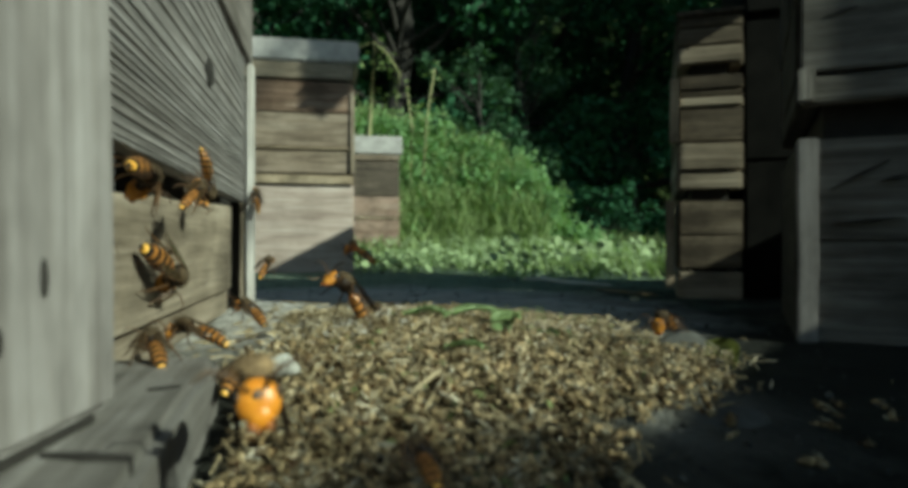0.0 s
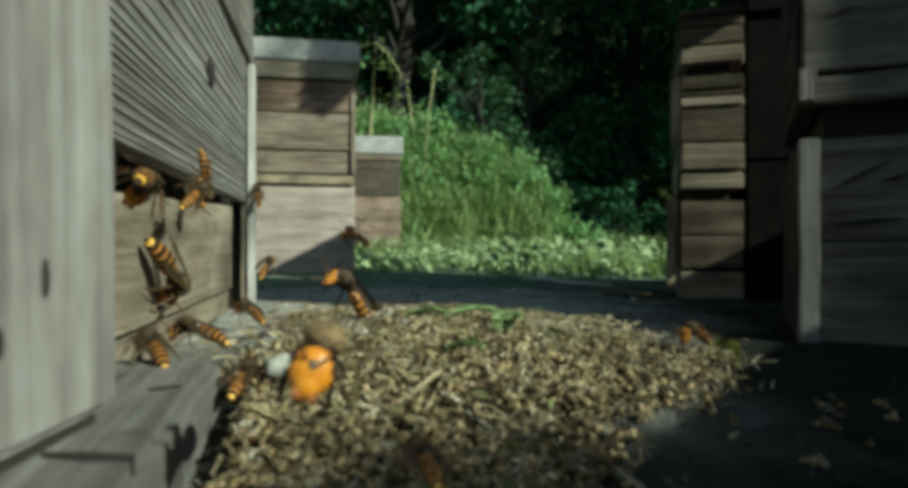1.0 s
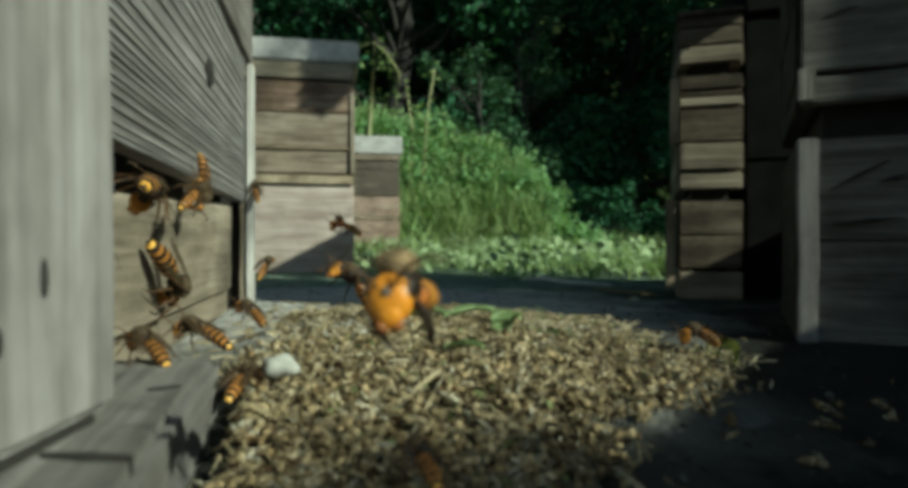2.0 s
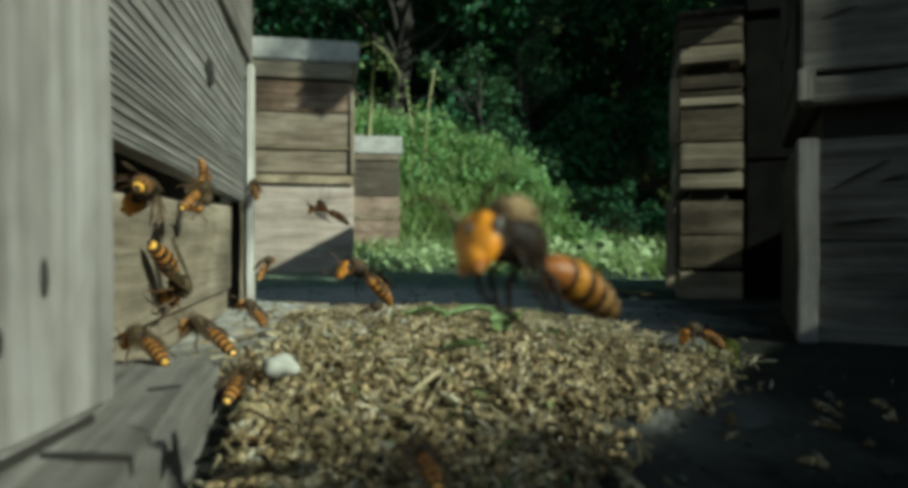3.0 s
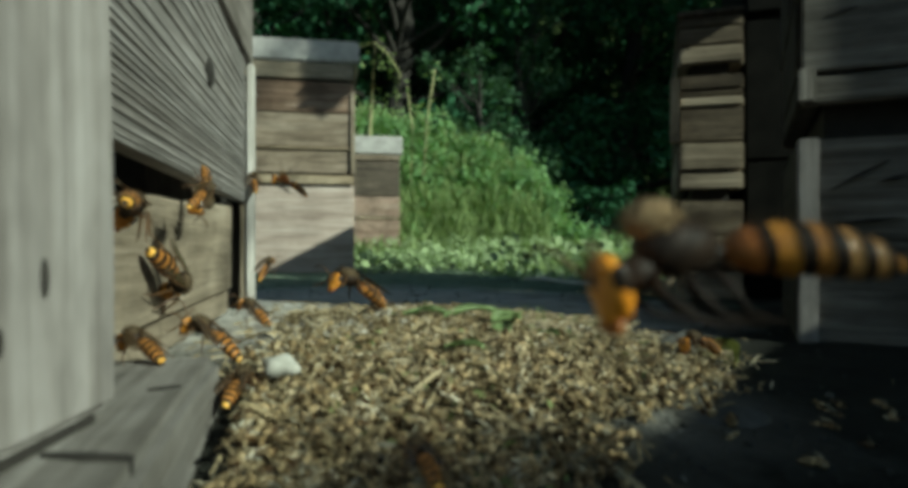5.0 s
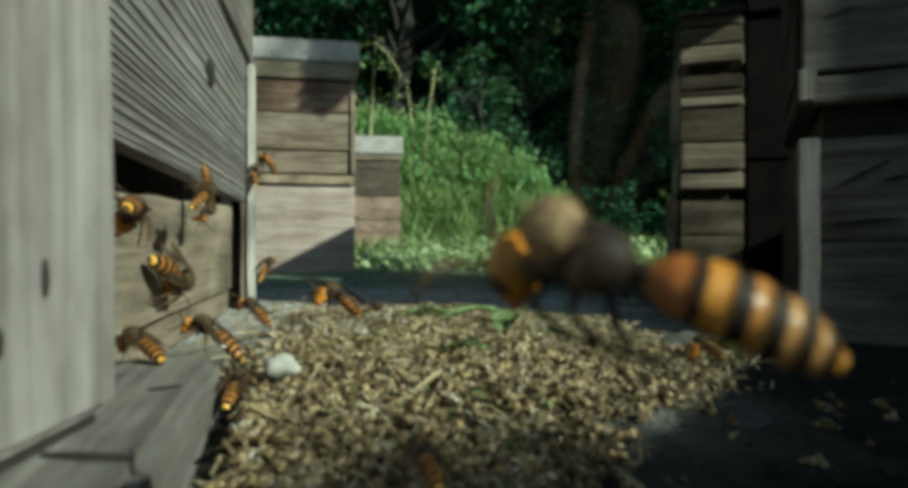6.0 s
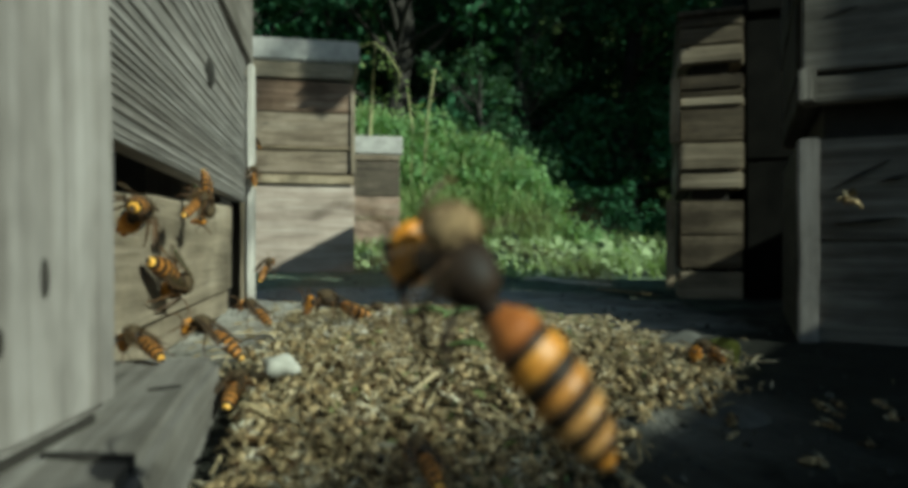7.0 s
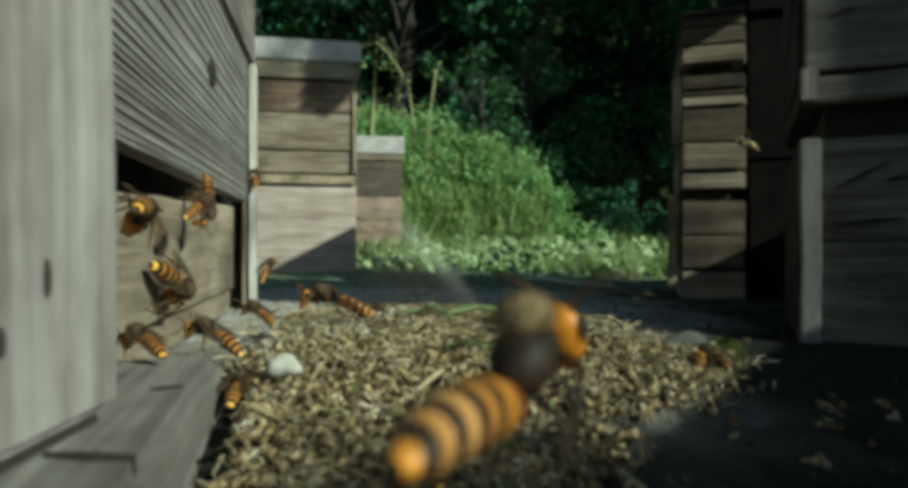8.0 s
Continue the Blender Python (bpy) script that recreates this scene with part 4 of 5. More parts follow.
M_CRUMB = islands("dry_earth", [(0.0, (0.20, 0.18, 0.14)), (0.6, (0.40, 0.37, 0.31)), (1.0, (0.60, 0.57, 0.50))], 0.9, 300)
M_MOSS = islands("moss_crumb", [(0.0, (0.07, 0.085, 0.025)), (0.6, (0.16, 0.19, 0.065)), (1.0, (0.27, 0.31, 0.13))])
M_STONE = islands("grit", [(0.0, (0.03, 0.03, 0.026)), (0.6, (0.06, 0.058, 0.05)), (1.0, (0.13, 0.127, 0.11))], 0.9, 300)


def heap():
    rng = random.Random(21)
    bv, bf, bm_i = bee_shape()
    poses = []
    while len(poses) < 4400:
        x, y = rng.uniform(-0.06, 0.23), rng.uniform(0.09, 0.50)
        core = inside(x + rng.gauss(0, 0.010), y + rng.gauss(0, 0.010), HEAP)
        if (not core and rng.random() > 0.008) or (x < -0.026 and y < 0.245):
            continue
        if rng.random() < 0.55 * min(1.0, max(0.0, (y + 0.5 * x - 0.27) / 0.12)):
            continue
        z = height(x, y) + rng.uniform(-0.001, 0.0075 if core else 0.001)
        poses.append(turned((x, y, z), rng.uniform(0.5, 0.86), rng, 0.9 if rng.random() < 0.6 else 3.1))
    v, f = scatter(bv, bf, poses)
    me = stuff_mesh("dead_bees", v, f, [M_BEE, M_BEE2, M_BWING, M_LEG], bm_i * len(poses))
    tagged(new("dead_bees", smooth(me)), "heap of dead brown honeybees and dry litter", "dead bees", kind="stuff")
    # straws and slivers among them
    sv = np.array([(-0.5, -0.06, 0), (0.5, -0.03, 0.02), (0.5, 0.05, 0.03), (-0.5, 0.05, 0), (0, 0, 0.12)])
    sf = [(0, 1, 4), (1, 2, 4), (2, 3, 4), (3, 0, 4), (0, 3, 2, 1)]
    pts = []
    while len(pts) < 9000:
        x, y = rng.uniform(-0.06, 0.26), rng.uniform(0.09, 0.50)
        if inside(x + rng.gauss(0, 0.012), y + rng.gauss(0, 0.012), HEAP) and (x > -0.028 or y > 0.245) or rng.random() < 0.0012:
            pts.append(turned((x, y, height(x, y) + rng.uniform(0.001, 0.009)), rng.uniform(0.002, 0.0075) * (2.0 if rng.random() < 0.04 else 1), rng, 0.9))
    for _ in range(2600):
        x, y = rng.uniform(-0.03, 0.20), rng.uniform(0.27, 0.47)
        if y + 0.5 * x > 0.30:
            pts.append(turned((x, y, height(x, y) + rng.uniform(0.003, 0.009)), rng.uniform(0.004, 0.010), rng, 0.7))
    for _ in range(330):
        x, y = rng.uniform(-0.075, 0.09), rng.uniform(0.25, 0.72)
        pts.append(turned((x, y, height(x, y) + 0.001), rng.uniform(0.004, 0.016), rng, 0.3))
    v, f = scatter(sv, sf, pts)
    tagged(new("straw_litter", stuff_mesh("straw_litter", v, f, [M_STRAW])), "pale straws and wood slivers strewn about", "litter", kind="stuff")
    # pale crumbs of dry earth along the heap's crest and behind it
    ico = bmesh.new()
    bmesh.ops.create_icosphere(ico, subdivisions=1, radius=1)
    cv, cf = np.array([tuple(q.co) for q in ico.verts]) * (1, 0.8, 0.6), [tuple(q.index for q in fc.verts) for fc in ico.faces]
    ico.free()
    pts, crest = [], HEAP[3:8]
    for _ in range(2600):
        k = rng.random() ** 1.5 * (len(crest) - 1)
        a, b = Vector(crest[int(k)]), Vector(crest[int(k) + 1])
        q = a.lerp(b, k % 1.0) + Vector((rng.gauss(0, 0.012), rng.gauss(0, 0.016)))
        pts.append(turned((q.x, q.y, height(q.x, q.y) + rng.uniform(0.001, 0.008) * inside(q.x, q.y, HEAP)), rng.uniform(0.0007, 0.0026), rng))
    v, f = scatter(cv, cf, pts)
    tagged(new("earth_crumbs", stuff_mesh("earth_crumbs", v, f, [M_CRUMB])), "pale crumbs of dry earth along the heap", "earth", kind="stuff")
    # crumbs of moss and torn leaf
    pts = []
    while len(pts) < 420:
        x, y = rng.uniform(-0.05, 0.18), rng.uniform(0.10, 0.47)
        if inside(x, y, HEAP) and noise.noise(Vector((x * 16, y * 16, 9))) > -0.05:
            pts.append((x, y, height(x, y) + rng.uniform(0.004, 0.009)))
    v, f = leaves(pts, 0.0038, rng, 0.8)
    tagged(new("moss_crumbs", stuff_mesh("moss_crumbs", v, f, [M_MOSS])), "green crumbs of moss and torn leaf", "moss", kind="stuff")
    # grit on the bare earth
    ico = bmesh.new()
    bmesh.ops.create_icosphere(ico, subdivisions=1, radius=1)
    gv, gf = np.array([tuple(q.co) for q in ico.verts]) * (1, 0.8, 0.55), [tuple(q.index for q in fc.verts) for fc in ico.faces]
    ico.free()
    pts = []
    while len(pts) < 1100:
        r, a = 0.12 + 1.5 * rng.random() ** 1.7, rng.uniform(-0.75, 0.95)
        x, y = r * math.sin(a), r * math.cos(a)
        if not inside(x, y, HEAP):
            pts.append(turned((x, y, height(x, y)), rng.uniform(0.0005, 0.0020) * (1 + r), rng))
    v, f = scatter(gv, gf, pts)
    tagged(new("grit", stuff_mesh("grit", v, f, [M_STONE])), "scattered grey grit and small clods", "grit", kind="stuff")


heap()


def pebble(label, x, y, z, r, material, seed):
    bm = bmesh.new()
    bmesh.ops.create_icosphere(bm, subdivisions=3, radius=1)
    for q in bm.verts:
        q.co *= 1 + 0.42 * noise.noise(q.co * 1.1 + Vector((seed, 0, 0)))
        q.co = Vector((q.co.x * r[0], q.co.y * r[1], q.co.z * r[2]))
    for fc in bm.faces:
        fc.smooth = True
    me = bpy.data.meshes.new("pebble")
    bm.to_mesh(me)
    bm.free()
    me.materials.append(material)
    ob = new("pebble", me)
    ob.matrix_basis = Matrix.Translation((x, y, z))
    tagged(ob, label, "stone")


pebble("small white pebble lying on the earth", -0.0168, 0.225, 0.0240, (0.0060, 0.0045, 0.0040), plain("white_stone", (0.26, 0.25, 0.215), (0.48, 0.465, 0.41), 150, 0.8, 0, 0.0005), 3)
M_SLATE = plain("grey_stone", (0.03, 0.03, 0.026), (0.085, 0.082, 0.072), 90, 0.9, 0, 0.001)
pebble("flat grey stone in the shade", 0.125, 0.195, 0.004, (0.022, 0.016, 0.006), M_SLATE, 5)
pebble("flat grey stone beside the heap", 0.098, 0.228, 0.010, (0.026, 0.014, 0.005), M_SLATE, 8)
pebble("dark clod of earth at the heap's edge", 0.178, 0.310, 0.010, (0.014, 0.010, 0.009), M_SLATE, 11)


def fallen_leaf(label, x, y, z, size, turn, material, roll=0):
    bm = bmesh.new()
    n, rows = 8, []
    for i in range(n + 1):
        f = i / n
        w = 0.30 * math.sin(math.pi * f) ** 0.8 * (1.1 - 0.4 * f) + 0.01
        rows.append([bm.verts.new(((k - 1) * w * size, (f - 0.5) * size, size * (0.10 * abs(k - 1) + 0.10 * math.sin(f * 3 + 0.4) + 0.03 * noise.noise(Vector((f * 5, k, size * 99)))))) for k in range(3)])
    for a, b in zip(rows, rows[1:]):
        for k in range(2):
            bm.faces.new((a[k], a[k + 1], b[k + 1], b[k])).smooth = True
    bmesh.ops.solidify(bm, geom=bm.faces[:], thickness=size * 0.012)
    me = bpy.data.meshes.new("fallen_leaf")
    bm.to_mesh(me)
    bm.free()
    me.materials.append(material)
    ob = new("fallen_leaf", me)
    ob.matrix_basis = pose(x, y, z, 0, roll, turn)
    tagged(ob, label, "leaf", "fallen leaves")


M_FALLEN = plain("yellow_green_leaf", (0.16, 0.19, 0.035), (0.34, 0.36, 0.10), 120, 0.5)
fallen_leaf("yellow-green fallen leaf under a hornet", 0.190, 0.297, 0.006, 0.044, 172, M_FALLEN, 8)
M_GREENLEAF = plain("fresh_green_leaf", (0.15, 0.22, 0.075), (0.32, 0.42, 0.18), 120, 0.5)
fallen_leaf("limp green leaf on the litter heap", 0.050, 0.352, mound(0.050, 0.352) + 0.0090, 0.024, 75, M_GREENLEAF)
fallen_leaf("torn green leaf on the litter heap", 0.074, 0.345, mound(0.074, 0.345) + 0.0092, 0.030, 95, M_GREENLEAF)
fallen_leaf("limp green leaf on the litter heap", 0.088, 0.322, mound(0.088, 0.322) + 0.0092, 0.026, 130, M_GREENLEAF)
fallen_leaf("small green leaf on the litter heap", 0.080, 0.286, mound(0.080, 0.286) + 0.0095, 0.026, 160, M_GREENLEAF, 25)
fallen_leaf("small green leaf among dead bees", 0.050, 0.244, mound(0.050, 0.244) + 0.0092, 0.016, 60, M_GREENLEAF)
fallen_leaf("small green leaf among dead bees", 0.095, 0.277, mound(0.095, 0.277) + 0.0092, 0.014, 20, M_GREENLEAF)
fallen_leaf("torn green leaf on the litter heap", 0.089, 0.320, mound(0.089, 0.320) + 0.0092, 0.016, 110, M_GREENLEAF)


def twig():
    ob = thing("twig", "thin pale broken twig lying on the shaded earth", "twig")
    bm = bmesh.new()
    tube(bm, [(0.352, 0.825, 0.004), (0.359, 0.752, 0.006), (0.379, 0.710, 0.004)], [0.0016, 0.0019, 0.0012])
    part("stick", bm, M_STRAW, ob)


twig()


def blade_points():
    """Short grass tufts on the heap's crest and along the earth's far edge."""
    rng = random.Random(31)
    bv = np.array([(-0.05, 0, 0), (0.05, 0, 0), (0.035, 0.12, 0.5), (-0.035, 0.12, 0.5), (0.0, 0.42, 0.95)])
    bf = [(0, 1, 2, 3), (3, 2, 4)]
    ps = []
    for _ in range(150):
        x, y = rng.uniform(0.05, 0.17), rng.uniform(0.37, 0.44)
        ps.append(turned((x, y, height(x, y)), rng.uniform(0.006, 0.016), rng, 0.5))
    for _ in range(2600):
        x = rng.uniform(-0.15, 1.1)
        y = rng.uniform(2.0, 3.9)
        ps.append(turned((x, y, height(x, y)), rng.uniform(0.03, 0.11), rng, 0.45))
    for _ in range(4200):
        x = rng.uniform(-0.1, 1.3)
        top = 0.94 - 0.28 * max(0.0, x - 0.16) - max(0.0, x - 1.12) * 1.8
        z = top * rng.random() ** 1.5
        ps.append(turned((x, 3.42 + 0.75 * z + rng.uniform(-0.05, 0.12), z), rng.uniform(0.04, 0.11), rng, 0.7))
    for _ in range(1800):
        x, z = rng.uniform(-0.05, 1.15), 0.34 * rng.random() ** 1.3
        ps.append(turned((x, 3.30 + 0.6 * z + rng.uniform(-0.06, 0.06), z), rng.uniform(0.05, 0.12), rng, 0.5))
    for _ in range(700):
        x, y = rng.uniform(0.36, 0.9), rng.uniform(1.1, 2.0)
        ps.append(turned((x, y, height(x, y)), rng.uniform(0.02, 0.06), rng, 0.5))
    v, f = scatter(bv, bf, ps)
    tagged(new("grass", stuff_mesh("grass", v, f, [M_GRASS])), "short tufts of fresh green grass", "grass", kind="stuff")


blade_points()


def stalks():
    rng = random.Random(8)
    M_STALK = plain("dry_stalk", (0.17, 0.18, 0.07), (0.36, 0.35, 0.17), 40, 0.8)
    for pts, label in (([(0.17, 3.4, 0.3), (0.20, 3.4, 0.75), (0.225, 3.4, 1.12), (0.10, 3.38, 1.06)], "bent dry plant stalk with a broken top"),
                       ([(0.225, 3.4, 1.11), (0.29, 3.41, 1.06), (0.355, 3.42, 0.965), (0.335, 3.42, 0.80)], "drooping dry plant stalk"),
                       ([(0.50, 3.6, 0.4), (0.53, 3.6, 0.8), (0.57, 3.6, 1.05)], "thin upright dry stalk"),
                       ([(0.42, 3.5, 0.4), (0.43, 3.5, 0.7), (0.40, 3.5, 0.92)], "thin upright dry stalk")):
        s = thing("plant_stalk", label, "plant", Matrix.Translation(pts[0]), "dry stalks")
        bm = bmesh.new()
        stout = 0.013 if "broken" in label else 0.0065
        tube(bm, [Vector(p) - Vector(pts[0]) for p in pts], [stout * k for k in (1, 0.9, 0.75, 0.5)][:len(pts)], 6)
        part("stem", bm, M_STALK, s)
        centres = [tuple(Vector(p) - Vector(pts[0]) + Vector((rng.uniform(-.03, .03), 0, rng.uniform(-.1, .03)))) + (0.075,) for p in pts[1:]]
        centres += [tuple(q + Vector((rng.uniform(-.05, .05), 0, rng.uniform(-.12, 0)))) + (0.06,) for q in ((Vector(a).lerp(Vector(b), 0.5) - Vector(pts[0])) for a, b in zip(pts, pts[1:]))]
        v, f = leaves(clumps(centres, 34, rng), 0.030, rng)
        lv = new("leaves", stuff_mesh("leaves", v, f, [M_GRASS]))
        lv.parent = s
    st = thing("dry_stick", "pale dry stick lying on the shaded earth", "stick", Matrix.Translation((0.325, 0.90, 0.004)))
    bm = bmesh.new()
    tube(bm, [(-0.004, 0.160, 0.002), (0.006, 0.090, 0.006), (0.020, 0.020, 0.004), (0.051, -0.067, 0.005)], [0.0024, 0.0036, 0.0030, 0.0018], 6)
    part("stick", bm, plain("bleached_stick", (0.48, 0.45, 0.38), (0.72, 0.69, 0.60), 90, 0.8), st)


stalks()


def honeybee(label):
    """A small flying honeybee: body, four wings."""
    b = thing("honeybee", label, "bee")
    bv, bf, mi = bee_shape()
    keep = [k for k, q in enumerate(mi) if q != 2]
    me = stuff_mesh("body", bv, [bf[k] for k in keep], [M_BEE, M_BEE2, M_BWING, M_LEG], [mi[k] for k in keep])
    new("body", smooth(me)).parent = b
    for s in (1, -1):
        for ln, y in ((0.0085, 0.0018), (0.0060, 0.0002)):
            part("wing", wing_mesh(ln, 0.003), M_BWING, b, "pale wing", Matrix.Translation((0.001 * s, y, 0.0018)) @ pose(0, 0, 0, 0, -25 if s > 0 else 25 - 180, 0))
    return b


# ---- hornets and bees in place, with their ways ----
def motions():
    resting = hornet("orange and black giant hornet crawling with folded wings")
    flying = hornet("orange and black giant hornet in flight", True)
    wall_b = resting
    wall_d = copy_thing(resting, Matrix.Identity(4))
    wall_a = copy_thing(resting, Matrix.Identity(4))
    wall_c = copy_thing(resting, Matrix.Identity(4))
    post_e = copy_thing(resting, Matrix.Identity(4))
    ground_f = copy_thing(resting, Matrix.Identity(4))
    ground_g = copy_thing(resting, Matrix.Identity(4))
    ground_h = copy_thing(resting, Matrix.Identity(4))
    beam_i = copy_thing(resting, Matrix.Identity(4))
    side_k = copy_thing(resting, Matrix.Identity(4))
    heap_l = copy_thing(resting, Matrix.Identity(4))
    heap_m = copy_thing(resting, Matrix.Identity(4))
    leaf_m = copy_thing(resting, Matrix.Identity(4))
    heap_o = copy_thing(resting, Matrix.Identity(4))
    flier = flying
    far_flier = hornet("giant hornet hovering off past the hives", True, M_RUST)
    tagged(wall_b, "amber-banded giant hornet on the ribbed siding above the slit")
    wall_b.scale = (0.778,) * 3
    walk(wall_b, [
        (0.0, span((-0.0720, 0.3809, 0.0927), (-0.0720, 0.3777, 0.1171), (1, 0, 0))),
        (1.0, span((-0.0720, 0.3700, 0.0916), (-0.0720, 0.3730, 0.1158), (1, 0, 0))),
        (3.0, span((-0.0720, 0.3669, 0.0895), (-0.0720, 0.3761, 0.1098), (1, 0, 0))),
        (4.5, span((-0.0720, 0.3655, 0.0869), (-0.0720, 0.3825, 0.1084), (1, 0, 0))),
        (6.0, span((-0.0720, 0.3761, 0.0869), (-0.0720, 0.3809, 0.1050), (1, 0, 0))),
        (8.0, span((-0.0720, 0.3730, 0.0836), (-0.0720, 0.3809, 0.1008), (1, 0, 0)))])
    tagged(wall_d, "giant hornet clinging to the tan lower board")
    wall_d.scale = (1.176,) * 3
    walk(wall_d, [
        (0.0, span((-0.0790, 0.3418, 0.0452), (-0.0790, 0.2992, 0.0628), (1, 0, 0))),
        (1.0, span((-0.0790, 0.3360, 0.0436), (-0.0790, 0.3121, 0.0606), (1, 0, 0))),
        (3.0, span((-0.0790, 0.3418, 0.0423), (-0.0790, 0.3180, 0.0592), (1, 0, 0))),
        (4.5, span((-0.0790, 0.3418, 0.0423), (-0.0790, 0.3131, 0.0600), (1, 0, 0))),
        (6.0, span((-0.0790, 0.3539, 0.0433), (-0.0790, 0.3102, 0.0575), (1, 0, 0))),
        (7.0, span((-0.0790, 0.3539, 0.0409), (-0.0790, 0.3064, 0.0576), (1, 0, 0))),
        (8.0, span((-0.0790, 0.3539, 0.0379), (-0.0790, 0.3083, 0.0555), (1, 0, 0)))])
    tagged(wall_a, "giant hornet with a yellow tip entering the dark slit")
    wall_a.scale = (0.922,) * 3
    walk(wall_a, [
        (0.0, span((-0.0680, 0.2486, 0.0844), (-0.0613, 0.2135, 0.0887), (0.6, -0.5, 0.6))),
        (1.0, span((-0.0690, 0.2481, 0.0823), (-0.0587, 0.2136, 0.0842), (0.6, -0.5, 0.6))),
        (1.5, span((-0.0662, 0.2476, 0.0803), (-0.0563, 0.2131, 0.0824), (0.6, -0.5, 0.6))),
        (3.0, span((-0.0692, 0.2481, 0.0796), (-0.0589, 0.2137, 0.0819), (0.6, -0.5, 0.6))),
        (3.5, span((-0.0696, 0.2482, 0.0788), (-0.0593, 0.2138, 0.0812), (0.6, -0.5, 0.6))),
        (4.0, span((-0.0722, 0.2486, 0.0774), (-0.0616, 0.2143, 0.0799), (0.6, -0.5, 0.6))),
        (4.5, span((-0.0736, 0.2488, 0.0757), (-0.0628, 0.2146, 0.0785), (0.6, -0.5, 0.6))),
        (6.0, span((-0.0734, 0.2488, 0.0724), (-0.0626, 0.2146, 0.0757), (0.6, -0.5, 0.6))),
        (6.5, span((-0.0718, 0.2485, 0.0722), (-0.0612, 0.2142, 0.0755), (0.6, -0.5, 0.6))),
        (7.0, span((-0.0710, 0.2484, 0.0724), (-0.0605, 0.2141, 0.0757), (0.6, -0.5, 0.6))),
        (8.0, span((-0.0702, 0.2482, 0.0722), (-0.0598, 0.2139, 0.0755), (0.6, -0.5, 0.6)))])
    tagged(wall_c, "giant hornet turned away at the mouth of the slit")
    wall_c.scale = (0.615,) * 3
    walk(wall_c, [
        (0.0, span((-0.0659, 0.3281, 0.0916), (-0.0693, 0.3081, 0.0787), (1, -0.2, 0.4))),
        (3.0, span((-0.0645, 0.3276, 0.0916), (-0.0693, 0.3083, 0.0782), (1, -0.2, 0.4))),
        (6.0, span((-0.0619, 0.3277, 0.0902), (-0.0651, 0.3069, 0.0787), (1, -0.2, 0.4))),
        (7.0, span((-0.0655, 0.3285, 0.0861), (-0.0684, 0.3074, 0.0751), (1, -0.2, 0.4))),
        (8.0, span((-0.0655, 0.3287, 0.0847), (-0.0686, 0.3073, 0.0743), (1, -0.2, 0.4)))])
    tagged(post_e, "small-looking giant hornet climbing the pale corner post")
    post_e.scale = (0.768,) * 3
    walk(post_e, [
        (0.0, span((-0.0758, 0.6789, 0.1169), (-0.0706, 0.6616, 0.0929), (0.3, -1, 0.2))),
        (3.0, span((-0.0783, 0.6812, 0.1252), (-0.0715, 0.6599, 0.1053), (0.3, -1, 0.2))),
        (4.5, span((-0.0795, 0.6812, 0.1287), (-0.0727, 0.6604, 0.1081), (0.3, -1, 0.2))),
        (6.0, span((-0.0795, 0.6812, 0.1404), (-0.0738, 0.6605, 0.1195), (0.3, -1, 0.2))),
        (8.0, span((-0.0807, 0.6822, 0.1370), (-0.0748, 0.6600, 0.1177), (0.3, -1, 0.2)))])
    tagged(ground_f, "giant hornet on the earth at the foot of the corner post")
    ground_f.scale = (0.820,) * 3
    walk(ground_f, [
        (0.0, span((-0.0573, 0.6355, 0.0480), (-0.0645, 0.6087, 0.0320), (0.2, -0.5, 1))),
        (3.0, span((-0.0572, 0.6351, 0.0480), (-0.0655, 0.6093, 0.0310), (0.2, -0.5, 1))),
        (8.0, span((-0.0572, 0.6350, 0.0464), (-0.0650, 0.6094, 0.0289), (0.2, -0.5, 1)))])
    tagged(ground_g, "giant hornet crawling on the pale earth")
    ground_g.scale = (0.871,) * 3
    walk(ground_g, [
        (0.0, span((-0.0639, 0.4800, 0.0203), (-0.0434, 0.4562, 0.0072))),
        (1.0, span((-0.0649, 0.4815, 0.0189), (-0.0452, 0.4553, 0.0097))),
        (3.0, span((-0.0614, 0.4790, 0.0203), (-0.0419, 0.4564, 0.0040))),
        (6.0, span((-0.0621, 0.4780, 0.0216), (-0.0405, 0.4573, 0.0054))),
        (8.0, span((-0.0606, 0.4792, 0.0182), (-0.0388, 0.4556, 0.0072)))])
    tagged(ground_h, "giant hornet walking beside the beam")
    ground_h.scale = (0.768,) * 3
    walk(ground_h, [
        (0.0, span((-0.0675, 0.3024, 0.0251), (-0.0416, 0.2881, 0.0200))),
        (1.0, span((-0.0669, 0.3029, 0.0250), (-0.0416, 0.2875, 0.0206))),
        (3.0, span((-0.0600, 0.2927, 0.0275), (-0.0375, 0.2753, 0.0177))),
        (4.5, span((-0.0584, 0.2861, 0.0286), (-0.0356, 0.2711, 0.0161))),
        (6.0, span((-0.0576, 0.2844, 0.0292), (-0.0340, 0.2723, 0.0153))),
        (8.0, span((-0.0576, 0.2868, 0.0275), (-0.0346, 0.2700, 0.0181)))])
    tagged(beam_i, "giant hornet crouching on the end of the beam")
    beam_i.scale = (0.615,) * 3
